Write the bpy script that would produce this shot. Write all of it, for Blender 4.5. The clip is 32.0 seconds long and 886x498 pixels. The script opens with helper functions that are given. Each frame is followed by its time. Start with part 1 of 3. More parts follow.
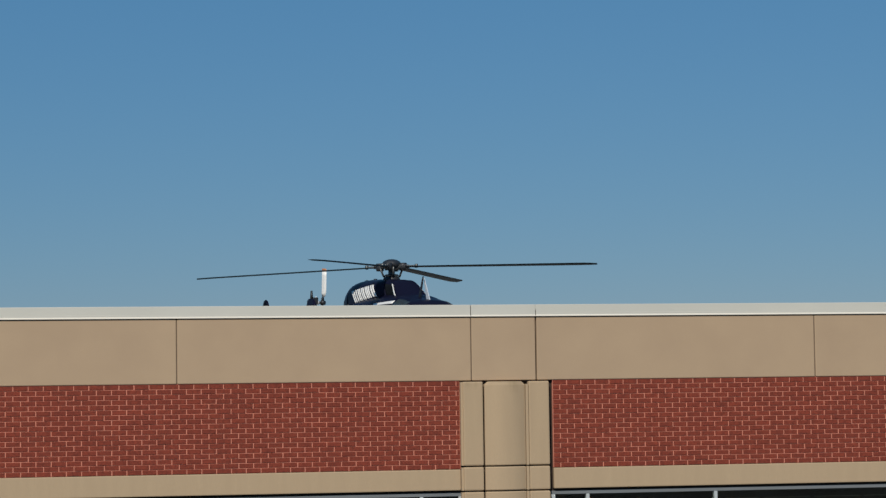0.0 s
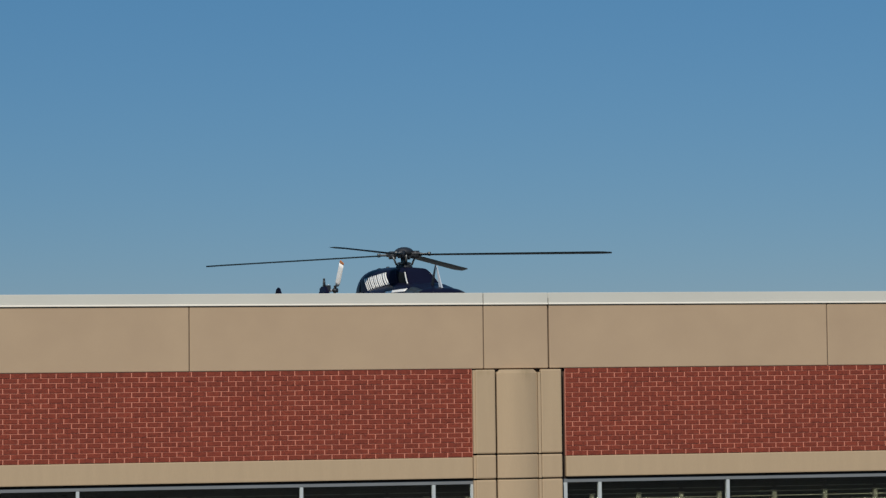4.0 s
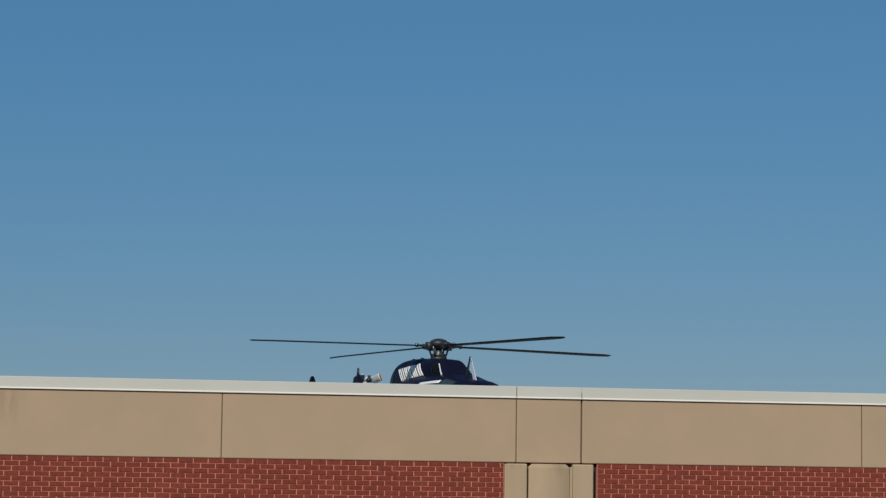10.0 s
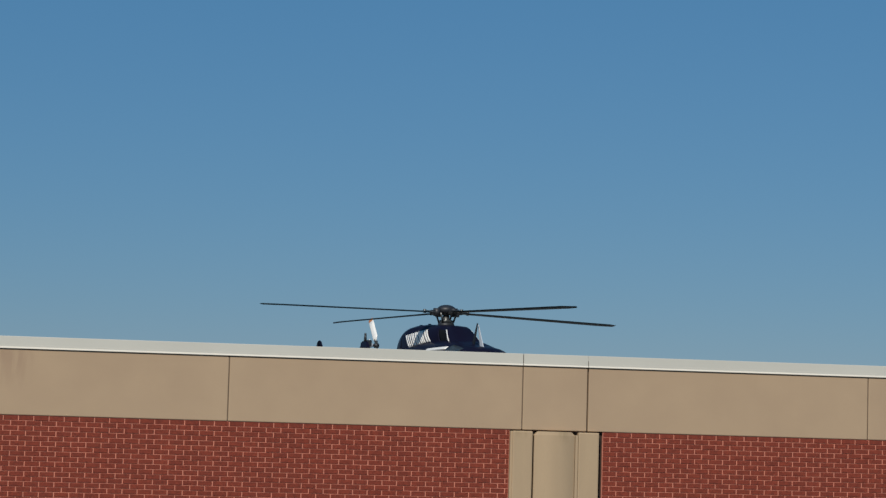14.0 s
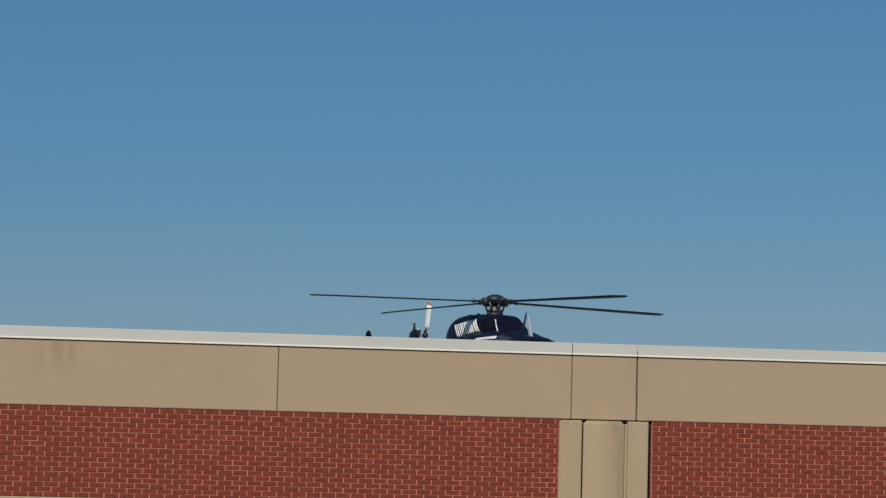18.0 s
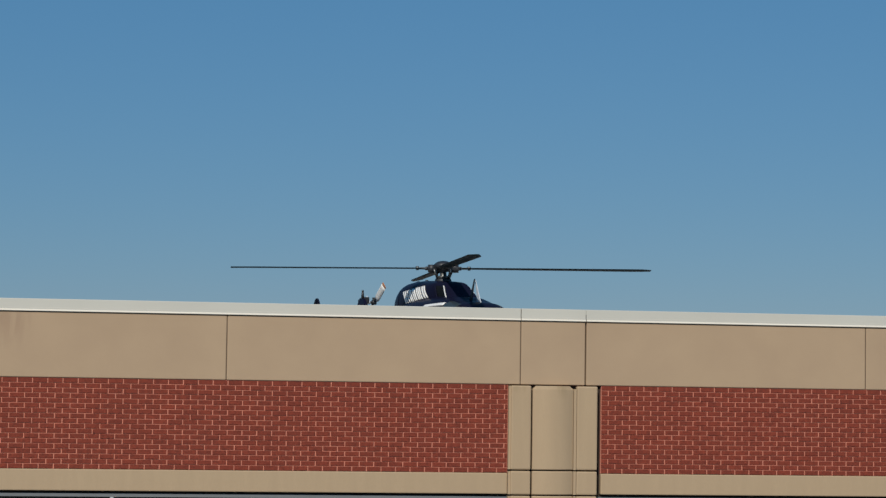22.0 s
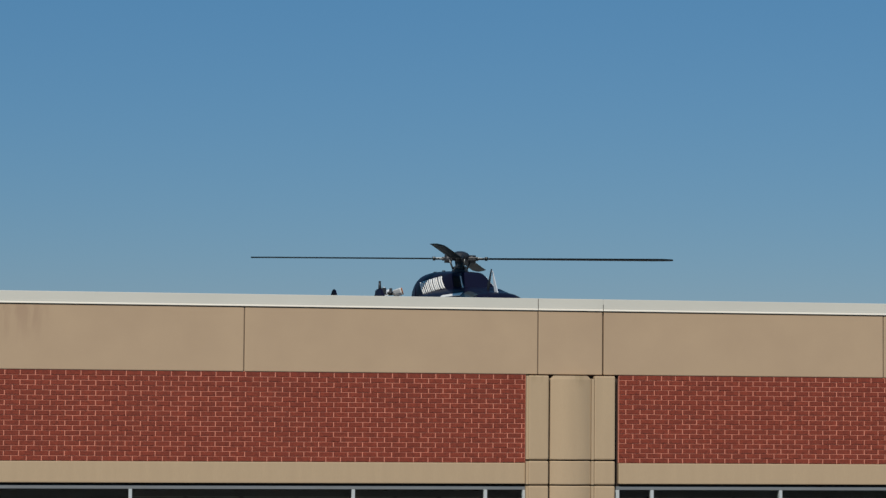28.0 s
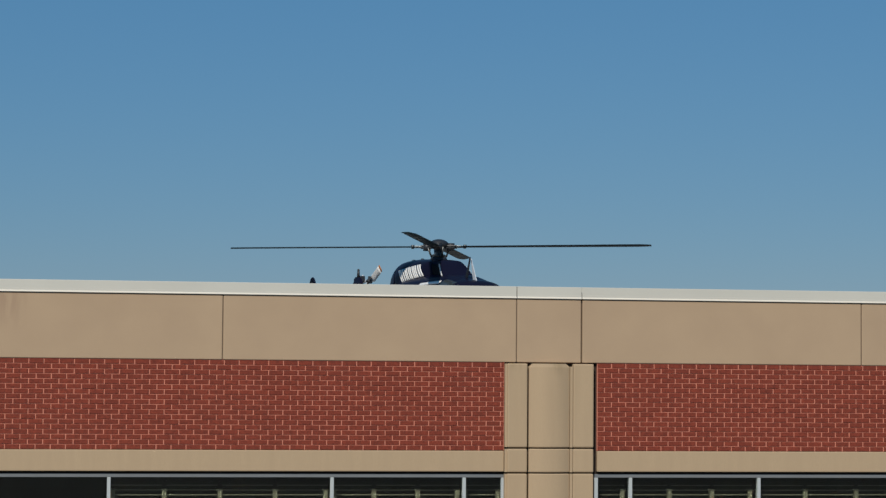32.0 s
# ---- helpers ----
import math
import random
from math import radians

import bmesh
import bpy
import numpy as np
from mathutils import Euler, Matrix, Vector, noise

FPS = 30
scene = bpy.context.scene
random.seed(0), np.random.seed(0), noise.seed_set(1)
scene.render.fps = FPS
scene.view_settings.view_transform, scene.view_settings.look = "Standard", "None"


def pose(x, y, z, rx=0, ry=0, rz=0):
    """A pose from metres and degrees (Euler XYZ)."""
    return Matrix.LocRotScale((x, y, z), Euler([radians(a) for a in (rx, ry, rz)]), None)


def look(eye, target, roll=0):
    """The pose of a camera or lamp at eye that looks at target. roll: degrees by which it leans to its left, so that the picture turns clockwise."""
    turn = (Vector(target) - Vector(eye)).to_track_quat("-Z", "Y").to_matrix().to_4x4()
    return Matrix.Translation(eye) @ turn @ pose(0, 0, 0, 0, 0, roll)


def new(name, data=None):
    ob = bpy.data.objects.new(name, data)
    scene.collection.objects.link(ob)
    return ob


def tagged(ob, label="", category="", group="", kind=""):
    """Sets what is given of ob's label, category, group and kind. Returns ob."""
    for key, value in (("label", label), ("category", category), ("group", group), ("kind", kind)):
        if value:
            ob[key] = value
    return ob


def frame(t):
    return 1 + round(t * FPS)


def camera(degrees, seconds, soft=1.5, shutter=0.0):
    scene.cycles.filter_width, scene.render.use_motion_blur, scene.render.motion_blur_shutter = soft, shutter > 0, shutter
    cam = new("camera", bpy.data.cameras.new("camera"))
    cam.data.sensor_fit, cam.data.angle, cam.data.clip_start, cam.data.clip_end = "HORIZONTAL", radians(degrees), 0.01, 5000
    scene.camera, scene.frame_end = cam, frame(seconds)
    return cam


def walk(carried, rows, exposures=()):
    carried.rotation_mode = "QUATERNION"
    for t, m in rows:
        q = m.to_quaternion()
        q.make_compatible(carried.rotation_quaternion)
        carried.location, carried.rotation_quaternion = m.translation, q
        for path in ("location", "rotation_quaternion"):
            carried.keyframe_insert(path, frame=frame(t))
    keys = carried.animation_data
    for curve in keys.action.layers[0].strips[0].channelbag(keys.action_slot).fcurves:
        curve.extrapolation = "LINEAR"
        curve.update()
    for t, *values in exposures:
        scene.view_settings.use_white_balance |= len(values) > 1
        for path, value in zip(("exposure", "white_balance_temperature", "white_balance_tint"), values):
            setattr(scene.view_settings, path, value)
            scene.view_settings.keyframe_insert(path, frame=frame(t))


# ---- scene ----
# ---- camera and its walk ----
cam = camera(21.0, 32.0, soft=1.35)
EYE = (-6.517, -32.277, 6.844)


def aim(yaw, pitch, roll):
    """The hand-held camera at its standing place: degrees to the left, up, and of lean."""
    return pose(*EYE) @ pose(0, 0, 0, 0, 0, yaw) @ pose(0, 0, 0, 90 + pitch) @ pose(0, 0, 0, 0, 0, roll)


walk(cam, [(t, aim(a, b, c)) for t, a, b, c in [
    (0, -10.775, 3.647, -0.785), (0.1, -10.833, 3.538, -0.769), (0.2, -10.685, 3.600, -0.754), (0.3, -10.538, 3.757, -0.738), 
    (0.4, -10.728, 3.875, -0.723), (0.5, -10.706, 3.812, -0.708), (0.6, -10.685, 3.781, -0.705), (0.7, -10.631, 3.822, -0.703), 
    (0.8, -10.713, 3.861, -0.701), (0.9, -10.929, 3.872, -0.698), (1, -10.868, 3.618, -0.696), (1.1, -11.007, 3.668, -0.692), 
    (1.2, -11.089, 3.695, -0.688), (1.3, -11.143, 3.708, -0.684), (1.4, -11.157, 3.694, -0.680), (1.5, -11.057, 3.709, -0.676), 
    (1.6, -11.122, 3.839, -0.654), (1.7, -10.870, 3.868, -0.633), (1.8, -10.843, 3.896, -0.611), (1.9, -10.814, 3.896, -0.590), 
    (2, -10.662, 3.825, -0.568), (2.1, -10.535, 3.927, -0.560), (2.2, -10.562, 3.953, -0.551), (2.3, -10.617, 3.952, -0.542), 
    (2.4, -10.447, 3.786, -0.533), (2.5, -10.279, 3.674, -0.525), (4.5, -10.731, 3.335, -0.897), (4.6, -11.247, 3.912, -0.874), 
    (4.7, -11.653, 3.622, -0.850), (4.8, -12.012, 3.778, -0.827), (4.9, -12.484, 3.799, -0.803), (5, -13.091, 4.148, -0.780), 
    (5.1, -13.700, 4.268, -0.891), (5.2, -14.088, 4.314, -1.002), (5.3, -14.408, 4.387, -1.114), (5.4, -14.162, 4.456, -1.225), 
    (5.5, -14.134, 4.492, -1.336), (5.6, -14.034, 4.874, -1.350), (5.7, -13.308, 4.905, -1.364), (5.8, -12.975, 4.967, -1.379), 
    (5.9, -12.733, 4.906, -1.393), (6, -12.398, 4.673, -1.407), (6.1, -12.233, 4.527, -1.341), (6.2, -11.969, 4.452, -1.276), 
    (6.3, -11.747, 4.428, -1.210), (6.4, -11.401, 4.299, -1.145), (6.5, -11.079, 4.295, -1.079), (6.6, -11.054, 4.208, -1.051), 
    (6.7, -11.254, 4.230, -1.023), (6.8, -11.101, 4.096, -0.995), (6.9, -11.234, 4.133, -0.967), (7, -11.249, 4.320, -0.939), 
    (7.1, -11.327, 4.117, -0.959), (7.2, -11.298, 3.957, -0.979), (7.3, -11.459, 3.873, -1.000), (7.4, -11.490, 4.035, -1.020), 
    (7.5, -11.449, 4.519, -1.040), (7.6, -11.570, 4.756, -0.959), (7.7, -11.474, 4.449, -0.878), (7.8, -11.102, 4.147, -0.797), 
    (7.9, -11.183, 4.309, -0.716), (8, -11.045, 4.545, -0.634), (8.1, -11.016, 4.108, -0.574), (8.2, -11.075, 3.880, -0.248), 
    (8.3, -11.903, 4.281, -0.882), (8.4, -11.918, 5.043, -1.956), (8.5, -12.078, 5.090, -1.610), (8.6, -11.931, 5.200, -1.064), 
    (8.7, -11.882, 4.509, -0.168), (8.8, -11.467, 4.191, 0.178), (8.9, -11.227, 3.827, 0.124), (9, -10.910, 3.815, 0.128), 
    (9.1, -10.832, 3.918, 0.186), (9.2, -10.599, 3.888, 0.244), (9.3, -10.771, 3.994, 0.303), (9.4, -10.767, 3.992, 0.361), 
    (9.5, -10.642, 4.035, 0.419), (9.6, -10.624, 4.067, 0.490), (9.7, -10.427, 4.453, 0.561), (9.8, -10.110, 4.730, 0.632), 
    (9.9, -9.832, 5.127, 0.703), (10, -9.603, 5.565, 0.773), (10.1, -9.225, 5.649, 0.833), (10.2, -9.124, 5.886, 0.892), 
    (10.3, -9.492, 6.143, 0.951), (10.4, -9.380, 6.098, 1.010), (10.5, -9.352, 6.028, 1.069), (10.6, -9.515, 5.980, 1.024), 
    (10.7, -9.775, 6.041, 0.978), (10.8, -9.581, 5.758, 0.932), (10.9, -9.483, 5.316, 0.887), (11, -9.061, 5.052, 0.841), 
    (11.1, -9.125, 4.895, 0.877), (11.2, -9.254, 5.096, 0.914), (11.3, -9.533, 5.151, 0.950), (11.4, -9.370, 4.958, 0.986), 
    (11.5, -9.576, 5.101, 1.022), (11.6, -9.286, 4.994, 1.018), (11.7, -9.500, 5.065, 1.013), (11.8, -9.446, 5.118, 1.009), 
    (11.9, -9.419, 5.118, 1.004), (12, -9.606, 5.163, 0.999), (12.1, -9.664, 4.974, 0.977), (12.2, -9.288, 4.942, 0.955), 
    (12.3, -9.342, 5.024, 0.933), (12.4, -9.422, 5.147, 0.911), (12.5, -9.311, 5.145, 0.889), (12.6, -9.386, 5.167, 0.993), 
    (12.7, -9.296, 5.131, 1.097), (12.8, -9.445, 5.289, 1.201), (12.9, -9.385, 5.119, 1.304), (13, -9.303, 5.130, 1.408), 
    (13.1, -9.291, 5.079, 1.403), (13.2, -9.349, 5.054, 1.398), (13.3, -9.431, 5.140, 1.393), (13.4, -9.351, 5.056, 1.388), 
    (13.5, -9.518, 5.046, 1.383), (13.6, -9.351, 5.028, 1.426), (13.7, -9.211, 4.967, 1.469), (13.8, -9.432, 4.915, 1.513), 
    (13.9, -9.539, 4.944, 1.556), (14, -9.411, 4.755, 1.599), (14.1, -9.456, 4.801, 1.603), (14.2, -9.262, 4.795, 1.607), 
    (14.3, -9.179, 4.764, 1.611), (14.4, -9.151, 4.791, 1.615), (14.5, -9.070, 4.714, 1.619), (16.5, -8.285, 4.607, 1.178), 
    (16.6, -8.248, 4.794, 1.224), (16.7, -8.365, 4.833, 1.270), (16.8, -8.163, 4.650, 1.316), (16.9, -8.161, 4.565, 1.362), 
    (17, -8.230, 4.543, 1.408), (17.1, -8.317, 4.549, 1.439), (17.2, -8.584, 4.554, 1.471), (17.3, -8.212, 4.272, 1.503), 
    (17.4, -8.489, 4.399, 1.535), (17.5, -8.289, 4.301, 1.566), (17.6, -8.542, 4.427, 1.542), (17.7, -8.264, 4.328, 1.517), 
    (17.8, -8.357, 4.467, 1.493), (17.9, -8.466, 4.526, 1.469), (18, -8.252, 4.475, 1.444), (18.1, -8.367, 4.506, 1.446), 
    (18.2, -8.314, 4.448, 1.447), (18.3, -8.340, 4.477, 1.449), (18.4, -8.147, 4.473, 1.451), (18.5, -8.375, 4.547, 1.452), 
    (18.6, -8.202, 4.415, 1.456), (18.7, -7.992, 4.194, 1.459), (18.8, -8.044, 4.249, 1.463), (18.9, -8.367, 4.230, 1.466), 
    (19, -8.044, 4.091, 1.470), (19.1, -8.052, 3.941, 1.451), (19.2, -8.082, 3.863, 1.431), (19.3, -8.445, 3.900, 1.412), 
    (19.4, -8.634, 3.934, 1.393), (19.5, -8.932, 3.911, 1.374), (19.6, -9.079, 3.849, 1.415), (19.7, -9.146, 3.780, 1.456), 
    (19.8, -9.413, 3.785, 1.498), (19.9, -9.451, 3.783, 1.539), (20, -9.581, 3.786, 1.580), (20.1, -9.656, 3.819, 1.495), 
    (20.2, -9.634, 3.850, 1.409), (20.3, -9.815, 3.806, 1.324), (20.4, -9.877, 3.690, 1.238), (20.5, -9.799, 3.633, 1.153), 
    (20.6, -9.912, 3.671, 1.118), (20.7, -10.102, 3.730, 1.083), (20.8, -9.837, 3.539, 1.048), (20.9, -9.733, 3.405, 1.013), 
    (21, -9.488, 3.328, 0.978), (21.1, -9.668, 3.597, 0.960), (21.2, -9.669, 3.626, 0.941), (21.3, -9.731, 3.575, 0.923), 
    (21.4, -9.733, 3.577, 0.904), (21.5, -9.704, 3.641, 0.885), (21.6, -9.703, 3.715, 0.867), (21.7, -9.517, 3.607, 0.848), 
    (21.8, -9.465, 3.690, 0.830), (21.9, -9.520, 3.693, 0.811), (22, -9.520, 3.703, 0.793), (22.1, -9.493, 3.646, 0.752), 
    (22.2, -9.410, 3.617, 0.711), (22.3, -9.300, 3.617, 0.670), (22.4, -9.410, 3.729, 0.629), (22.5, -9.295, 3.687, 0.588), 
    (22.7, -9.267, 3.640, 0.609), (22.8, -9.376, 3.694, 0.619), (23, -9.478, 3.630, 0.639), (23.2, -9.434, 3.668, 0.562), 
    (23.3, -9.438, 3.701, 0.524), (23.5, -9.414, 3.709, 0.447), (23.7, -9.446, 3.766, 0.481), (23.8, -9.391, 3.821, 0.498), 
    (24, -9.371, 3.567, 0.531), (24.2, -9.498, 3.818, 0.627), (24.3, -9.579, 3.761, 0.675), (24.5, -9.437, 3.576, 0.772), 
    (24.7, -9.438, 3.757, 0.731), (24.8, -9.384, 3.674, 0.711), (25, -9.380, 3.645, 0.671), (25.2, -9.439, 3.758, 0.710), 
    (25.3, -9.327, 3.755, 0.730), (25.5, -9.311, 3.742, 0.769), (27.5, -9.036, 3.630, 0.776), (27.7, -8.873, 3.514, 0.667), 
    (27.8, -8.875, 3.573, 0.612), (28, -9.120, 3.468, 0.502), (28.2, -9.241, 3.500, 0.515), (28.3, -9.018, 3.497, 0.522), 
    (28.5, -8.991, 3.497, 0.534), (28.7, -9.126, 3.607, 0.550), (28.8, -9.015, 3.634, 0.558), (29, -9.011, 3.379, 0.574), 
    (29.2, -8.795, 3.549, 0.555), (29.3, -8.905, 3.662, 0.546), (29.5, -8.788, 3.383, 0.527), (29.7, -8.855, 3.471, 0.518), 
    (29.8, -8.910, 3.473, 0.514), (30, -8.894, 3.388, 0.504), (30.1, -8.719, 3.418, 0.489), (30.2, -8.829, 3.643, 0.473), 
    (30.3, -8.792, 3.584, 0.457), (30.4, -8.705, 3.503, 0.441), (30.5, -8.671, 3.514, 0.425), (30.6, -8.718, 3.651, 0.430), 
    (30.7, -8.730, 3.704, 0.435), (30.8, -8.663, 3.460, 0.440), (30.9, -8.691, 3.297, 0.445), (31, -8.667, 3.231, 0.450), 
    (31.1, -8.801, 3.389, 0.461), (31.2, -8.773, 3.304, 0.472), (31.3, -8.828, 3.249, 0.483), (31.4, -9.050, 3.251, 0.493), 
    (31.5, -9.224, 3.248, 0.504), (31.6, -9.663, 3.257, 0.494), (31.7, -9.858, 3.176, 0.484), (31.8, -9.749, 3.147, 0.473), 
    (31.9, -9.666, 3.176, 0.463), (32, -9.634, 3.186, 0.452),
]], exposures=[(0, 0.06), (5, 0.06), (6, 0.02), (14, 0.035), (20, 0.02), (21, 0.07), (25, 0.08), (32, 0.06)])

# ---- world, sun, exposure ----
SUN_AZ, SUN_EL = 204.0, 40.0          # clockwise from +y, and above the horizon
world = bpy.data.worlds.new("sky")
scene.world = world
world.use_nodes = True
wn = world.node_tree.nodes
sky = wn.new("ShaderNodeTexSky")
sky.sky_type = "NISHITA"
sky.sun_disc = False
sky.sun_elevation, sky.sun_rotation = radians(SUN_EL), radians(SUN_AZ)
sky.altitude, sky.air_density, sky.dust_density, sky.ozone_density = 1500.0, 1.45, 0.0, 6.0
tint = wn.new("ShaderNodeMix")
tint.data_type, tint.blend_type = "RGBA", "MULTIPLY"
tint.inputs[0].default_value, tint.inputs[7].default_value = 1.0, (0.397, 0.404, 0.437, 1.0)
world.node_tree.links.new(sky.outputs[0], tint.inputs[6])
haze = wn.new("ShaderNodeMix")         # the even blue of the clear air
haze.data_type, haze.blend_type = "RGBA", "ADD"
haze.inputs[0].default_value, haze.inputs[7].default_value = 1.0, (0.20, 1.62, 3.34, 1.0)
world.node_tree.links.new(tint.outputs[2], haze.inputs[6])
world.node_tree.links.new(haze.outputs[2], wn["Background"].inputs[0])
wn["Background"].inputs[1].default_value = 0.06
sun = new("sun", bpy.data.lights.new("sun", "SUN"))
sun.data.energy, sun.data.angle, sun.data.color = 3.53, radians(0.53), (1.0, 0.93, 0.83)
sun_to = Vector((math.sin(radians(SUN_AZ)) * math.cos(radians(SUN_EL)), math.cos(radians(SUN_AZ)) * math.cos(radians(SUN_EL)), math.sin(radians(SUN_EL))))
sun.matrix_world = look(sun_to * 60, (0, 0, 0))


# ---- materials ----
def material(name, base, rough=0.6, metal=0.0, second=None, scale=3.0, amount=0.5, grain=0.0, grain_scale=60.0, bump=0.0, bump_scale=80.0,
             per_piece=0.0, coat=0.0, spec=0.5, stretch=(1, 1, 1)):
    """A surface with two scales of colour variation, relief, and a change from piece to piece."""
    m = bpy.data.materials.new(name)
    m.use_nodes = True
    n, l = m.node_tree.nodes, m.node_tree.links
    b = n["Principled BSDF"]
    b.inputs["Roughness"].default_value, b.inputs["Metallic"].default_value = rough, metal
    b.inputs["Coat Weight"].default_value = coat
    b.inputs["Specular IOR Level"].default_value = spec
    geo = n.new("ShaderNodeNewGeometry")
    tex = n.new("ShaderNodeMapping")
    tex.inputs["Scale"].default_value = stretch
    l.new(geo.outputs["Position"], tex.inputs["Vector"])

    def noise_at(size, detail):
        t = n.new("ShaderNodeTexNoise")
        t.inputs["Scale"].default_value, t.inputs["Detail"].default_value = size, detail
        l.new(tex.outputs["Vector"], t.inputs["Vector"])
        return t.outputs["Fac"]

    def mix(a, bcol, fac, how="MIX"):
        x = n.new("ShaderNodeMix")
        x.data_type, x.blend_type = "RGBA", how
        for sock, val in ((x.inputs[0], fac), (x.inputs[6], a), (x.inputs[7], bcol)):
            if isinstance(val, bpy.types.NodeSocket):
                l.new(val, sock)
            else:
                sock.default_value = val if not isinstance(val, tuple) else (*val, 1)
        return x.outputs[2]

    def ramp(src, lo, hi):
        r = n.new("ShaderNodeMapRange")
        l.new(src, r.inputs[0])
        r.inputs[1].default_value, r.inputs[2].default_value = lo, hi
        return r.outputs[0]

    col = mix(base, second or tuple(c * 0.8 for c in base), ramp(noise_at(scale, 5), 0.5 - amount / 2, 0.5 + amount / 2))
    if grain:
        col = mix(col, tuple(c * (1 - grain) for c in base), ramp(noise_at(grain_scale, 3), 0.45, 0.75))
    if per_piece:
        info = n.new("ShaderNodeObjectInfo")
        add = n.new("ShaderNodeMath")
        l.new(info.outputs["Random"], add.inputs[0]), l.new(geo.outputs["Random Per Island"], add.inputs[1])
        frac = n.new("ShaderNodeMath")
        frac.operation = "FRACT"
        l.new(add.outputs[0], frac.inputs[0])
        hsv = n.new("ShaderNodeHueSaturation")
        l.new(col, hsv.inputs["Color"])
        r = n.new("ShaderNodeMapRange")
        l.new(frac.outputs[0], r.inputs[0])
        r.inputs[3].default_value, r.inputs[4].default_value = 1 - per_piece, 1 + per_piece
        l.new(r.outputs[0], hsv.inputs["Value"])
        col = hsv.outputs[0]
    l.new(col, b.inputs["Base Color"])
    if bump:
        bp = n.new("ShaderNodeBump")
        bp.inputs["Strength"].default_value, bp.inputs["Distance"].default_value = bump, 0.004
        l.new(noise_at(bump_scale, 4), bp.inputs["Height"])
        l.new(bp.outputs[0], b.inputs["Normal"])
    return m


M_PRECAST = material("precast_concrete", (0.438, 0.317, 0.201), 0.85, second=(0.385, 0.275, 0.176), scale=1.6, amount=0.5, grain=0.12, grain_scale=140, bump=0.35, bump_scale=160)


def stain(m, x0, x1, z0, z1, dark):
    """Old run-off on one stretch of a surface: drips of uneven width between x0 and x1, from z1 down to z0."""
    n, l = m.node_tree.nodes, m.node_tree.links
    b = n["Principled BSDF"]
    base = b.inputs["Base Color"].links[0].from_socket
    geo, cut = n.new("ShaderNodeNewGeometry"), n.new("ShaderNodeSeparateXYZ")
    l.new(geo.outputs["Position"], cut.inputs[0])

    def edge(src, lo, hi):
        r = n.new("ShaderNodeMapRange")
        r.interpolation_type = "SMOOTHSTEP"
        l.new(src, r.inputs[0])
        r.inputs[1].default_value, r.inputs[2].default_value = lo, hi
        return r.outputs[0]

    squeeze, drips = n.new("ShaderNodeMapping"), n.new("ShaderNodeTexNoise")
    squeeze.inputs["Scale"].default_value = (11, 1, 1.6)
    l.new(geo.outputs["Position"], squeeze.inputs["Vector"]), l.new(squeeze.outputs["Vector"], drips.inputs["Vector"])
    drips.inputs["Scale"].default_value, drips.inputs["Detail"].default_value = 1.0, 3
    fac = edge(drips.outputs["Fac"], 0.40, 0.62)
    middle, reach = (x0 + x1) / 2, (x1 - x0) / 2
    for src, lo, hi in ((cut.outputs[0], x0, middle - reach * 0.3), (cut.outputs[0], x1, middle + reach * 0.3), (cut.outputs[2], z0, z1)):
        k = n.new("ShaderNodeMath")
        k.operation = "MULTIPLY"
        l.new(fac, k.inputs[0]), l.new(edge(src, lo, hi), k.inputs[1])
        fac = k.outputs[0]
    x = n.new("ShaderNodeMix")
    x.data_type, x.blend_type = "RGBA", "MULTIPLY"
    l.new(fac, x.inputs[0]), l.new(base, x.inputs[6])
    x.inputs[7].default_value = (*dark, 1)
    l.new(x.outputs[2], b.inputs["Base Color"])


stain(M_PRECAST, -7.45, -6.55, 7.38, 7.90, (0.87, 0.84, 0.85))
M_SILL = material("precast_band", (0.444, 0.327, 0.202), 0.85, second=(0.390, 0.286, 0.177), scale=7, amount=0.7, stretch=(1, 1, 0.12), grain=0.10, grain_scale=140, bump=0.3, bump_scale=160)
stain(M_SILL, 0.40, 0.80, 6.90, 7.10, (0.84, 0.84, 0.80))
stain(M_SILL, -0.16, 0.16, 6.97, 7.11, (0.88, 0.88, 0.84))
M_COPING = material("coping_metal", (0.556, 0.546, 0.478), 0.5, second=(0.516, 0.506, 0.443), scale=0.8, amount=0.4)
# coping cream lightened to paint the highlight along the drip edge
M_EDGE_LIT = material("coping_edge", (0.66, 0.62, 0.53), 0.45, second=(0.61, 0.57, 0.49), scale=0.5)
M_BRICK = material("brick", (0.232, 0.0390, 0.0178), 0.9, second=(0.175, 0.0278, 0.0134), scale=14, amount=0.4, grain=0.5, grain_scale=50, bump=0.9, bump_scale=90, per_piece=0.07)
M_MORTAR = material("mortar", (0.62, 0.236, 0.158), 0.95, second=(0.50, 0.190, 0.130), scale=6, amount=0.4)
M_ALU = material("window_aluminium", (0.47, 0.50, 0.49), 0.5, second=(0.39, 0.435, 0.445), scale=2)
M_HEAD = material("window_head", (0.165, 0.180, 0.190), 0.6, second=(0.14, 0.152, 0.16), scale=2)
M_SEALANT = material("dark_sealant", (0.036, 0.022, 0.014), 0.9, second=(0.024, 0.016, 0.011), scale=9)
M_JOINT = material("panel_joint", (0.17, 0.118, 0.072), 0.9, second=(0.125, 0.088, 0.054))
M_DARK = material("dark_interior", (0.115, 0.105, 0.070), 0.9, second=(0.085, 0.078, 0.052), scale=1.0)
M_BLIND = material("blind_slat", (0.215, 0.20, 0.140), 0.6, second=(0.17, 0.16, 0.11), scale=4)
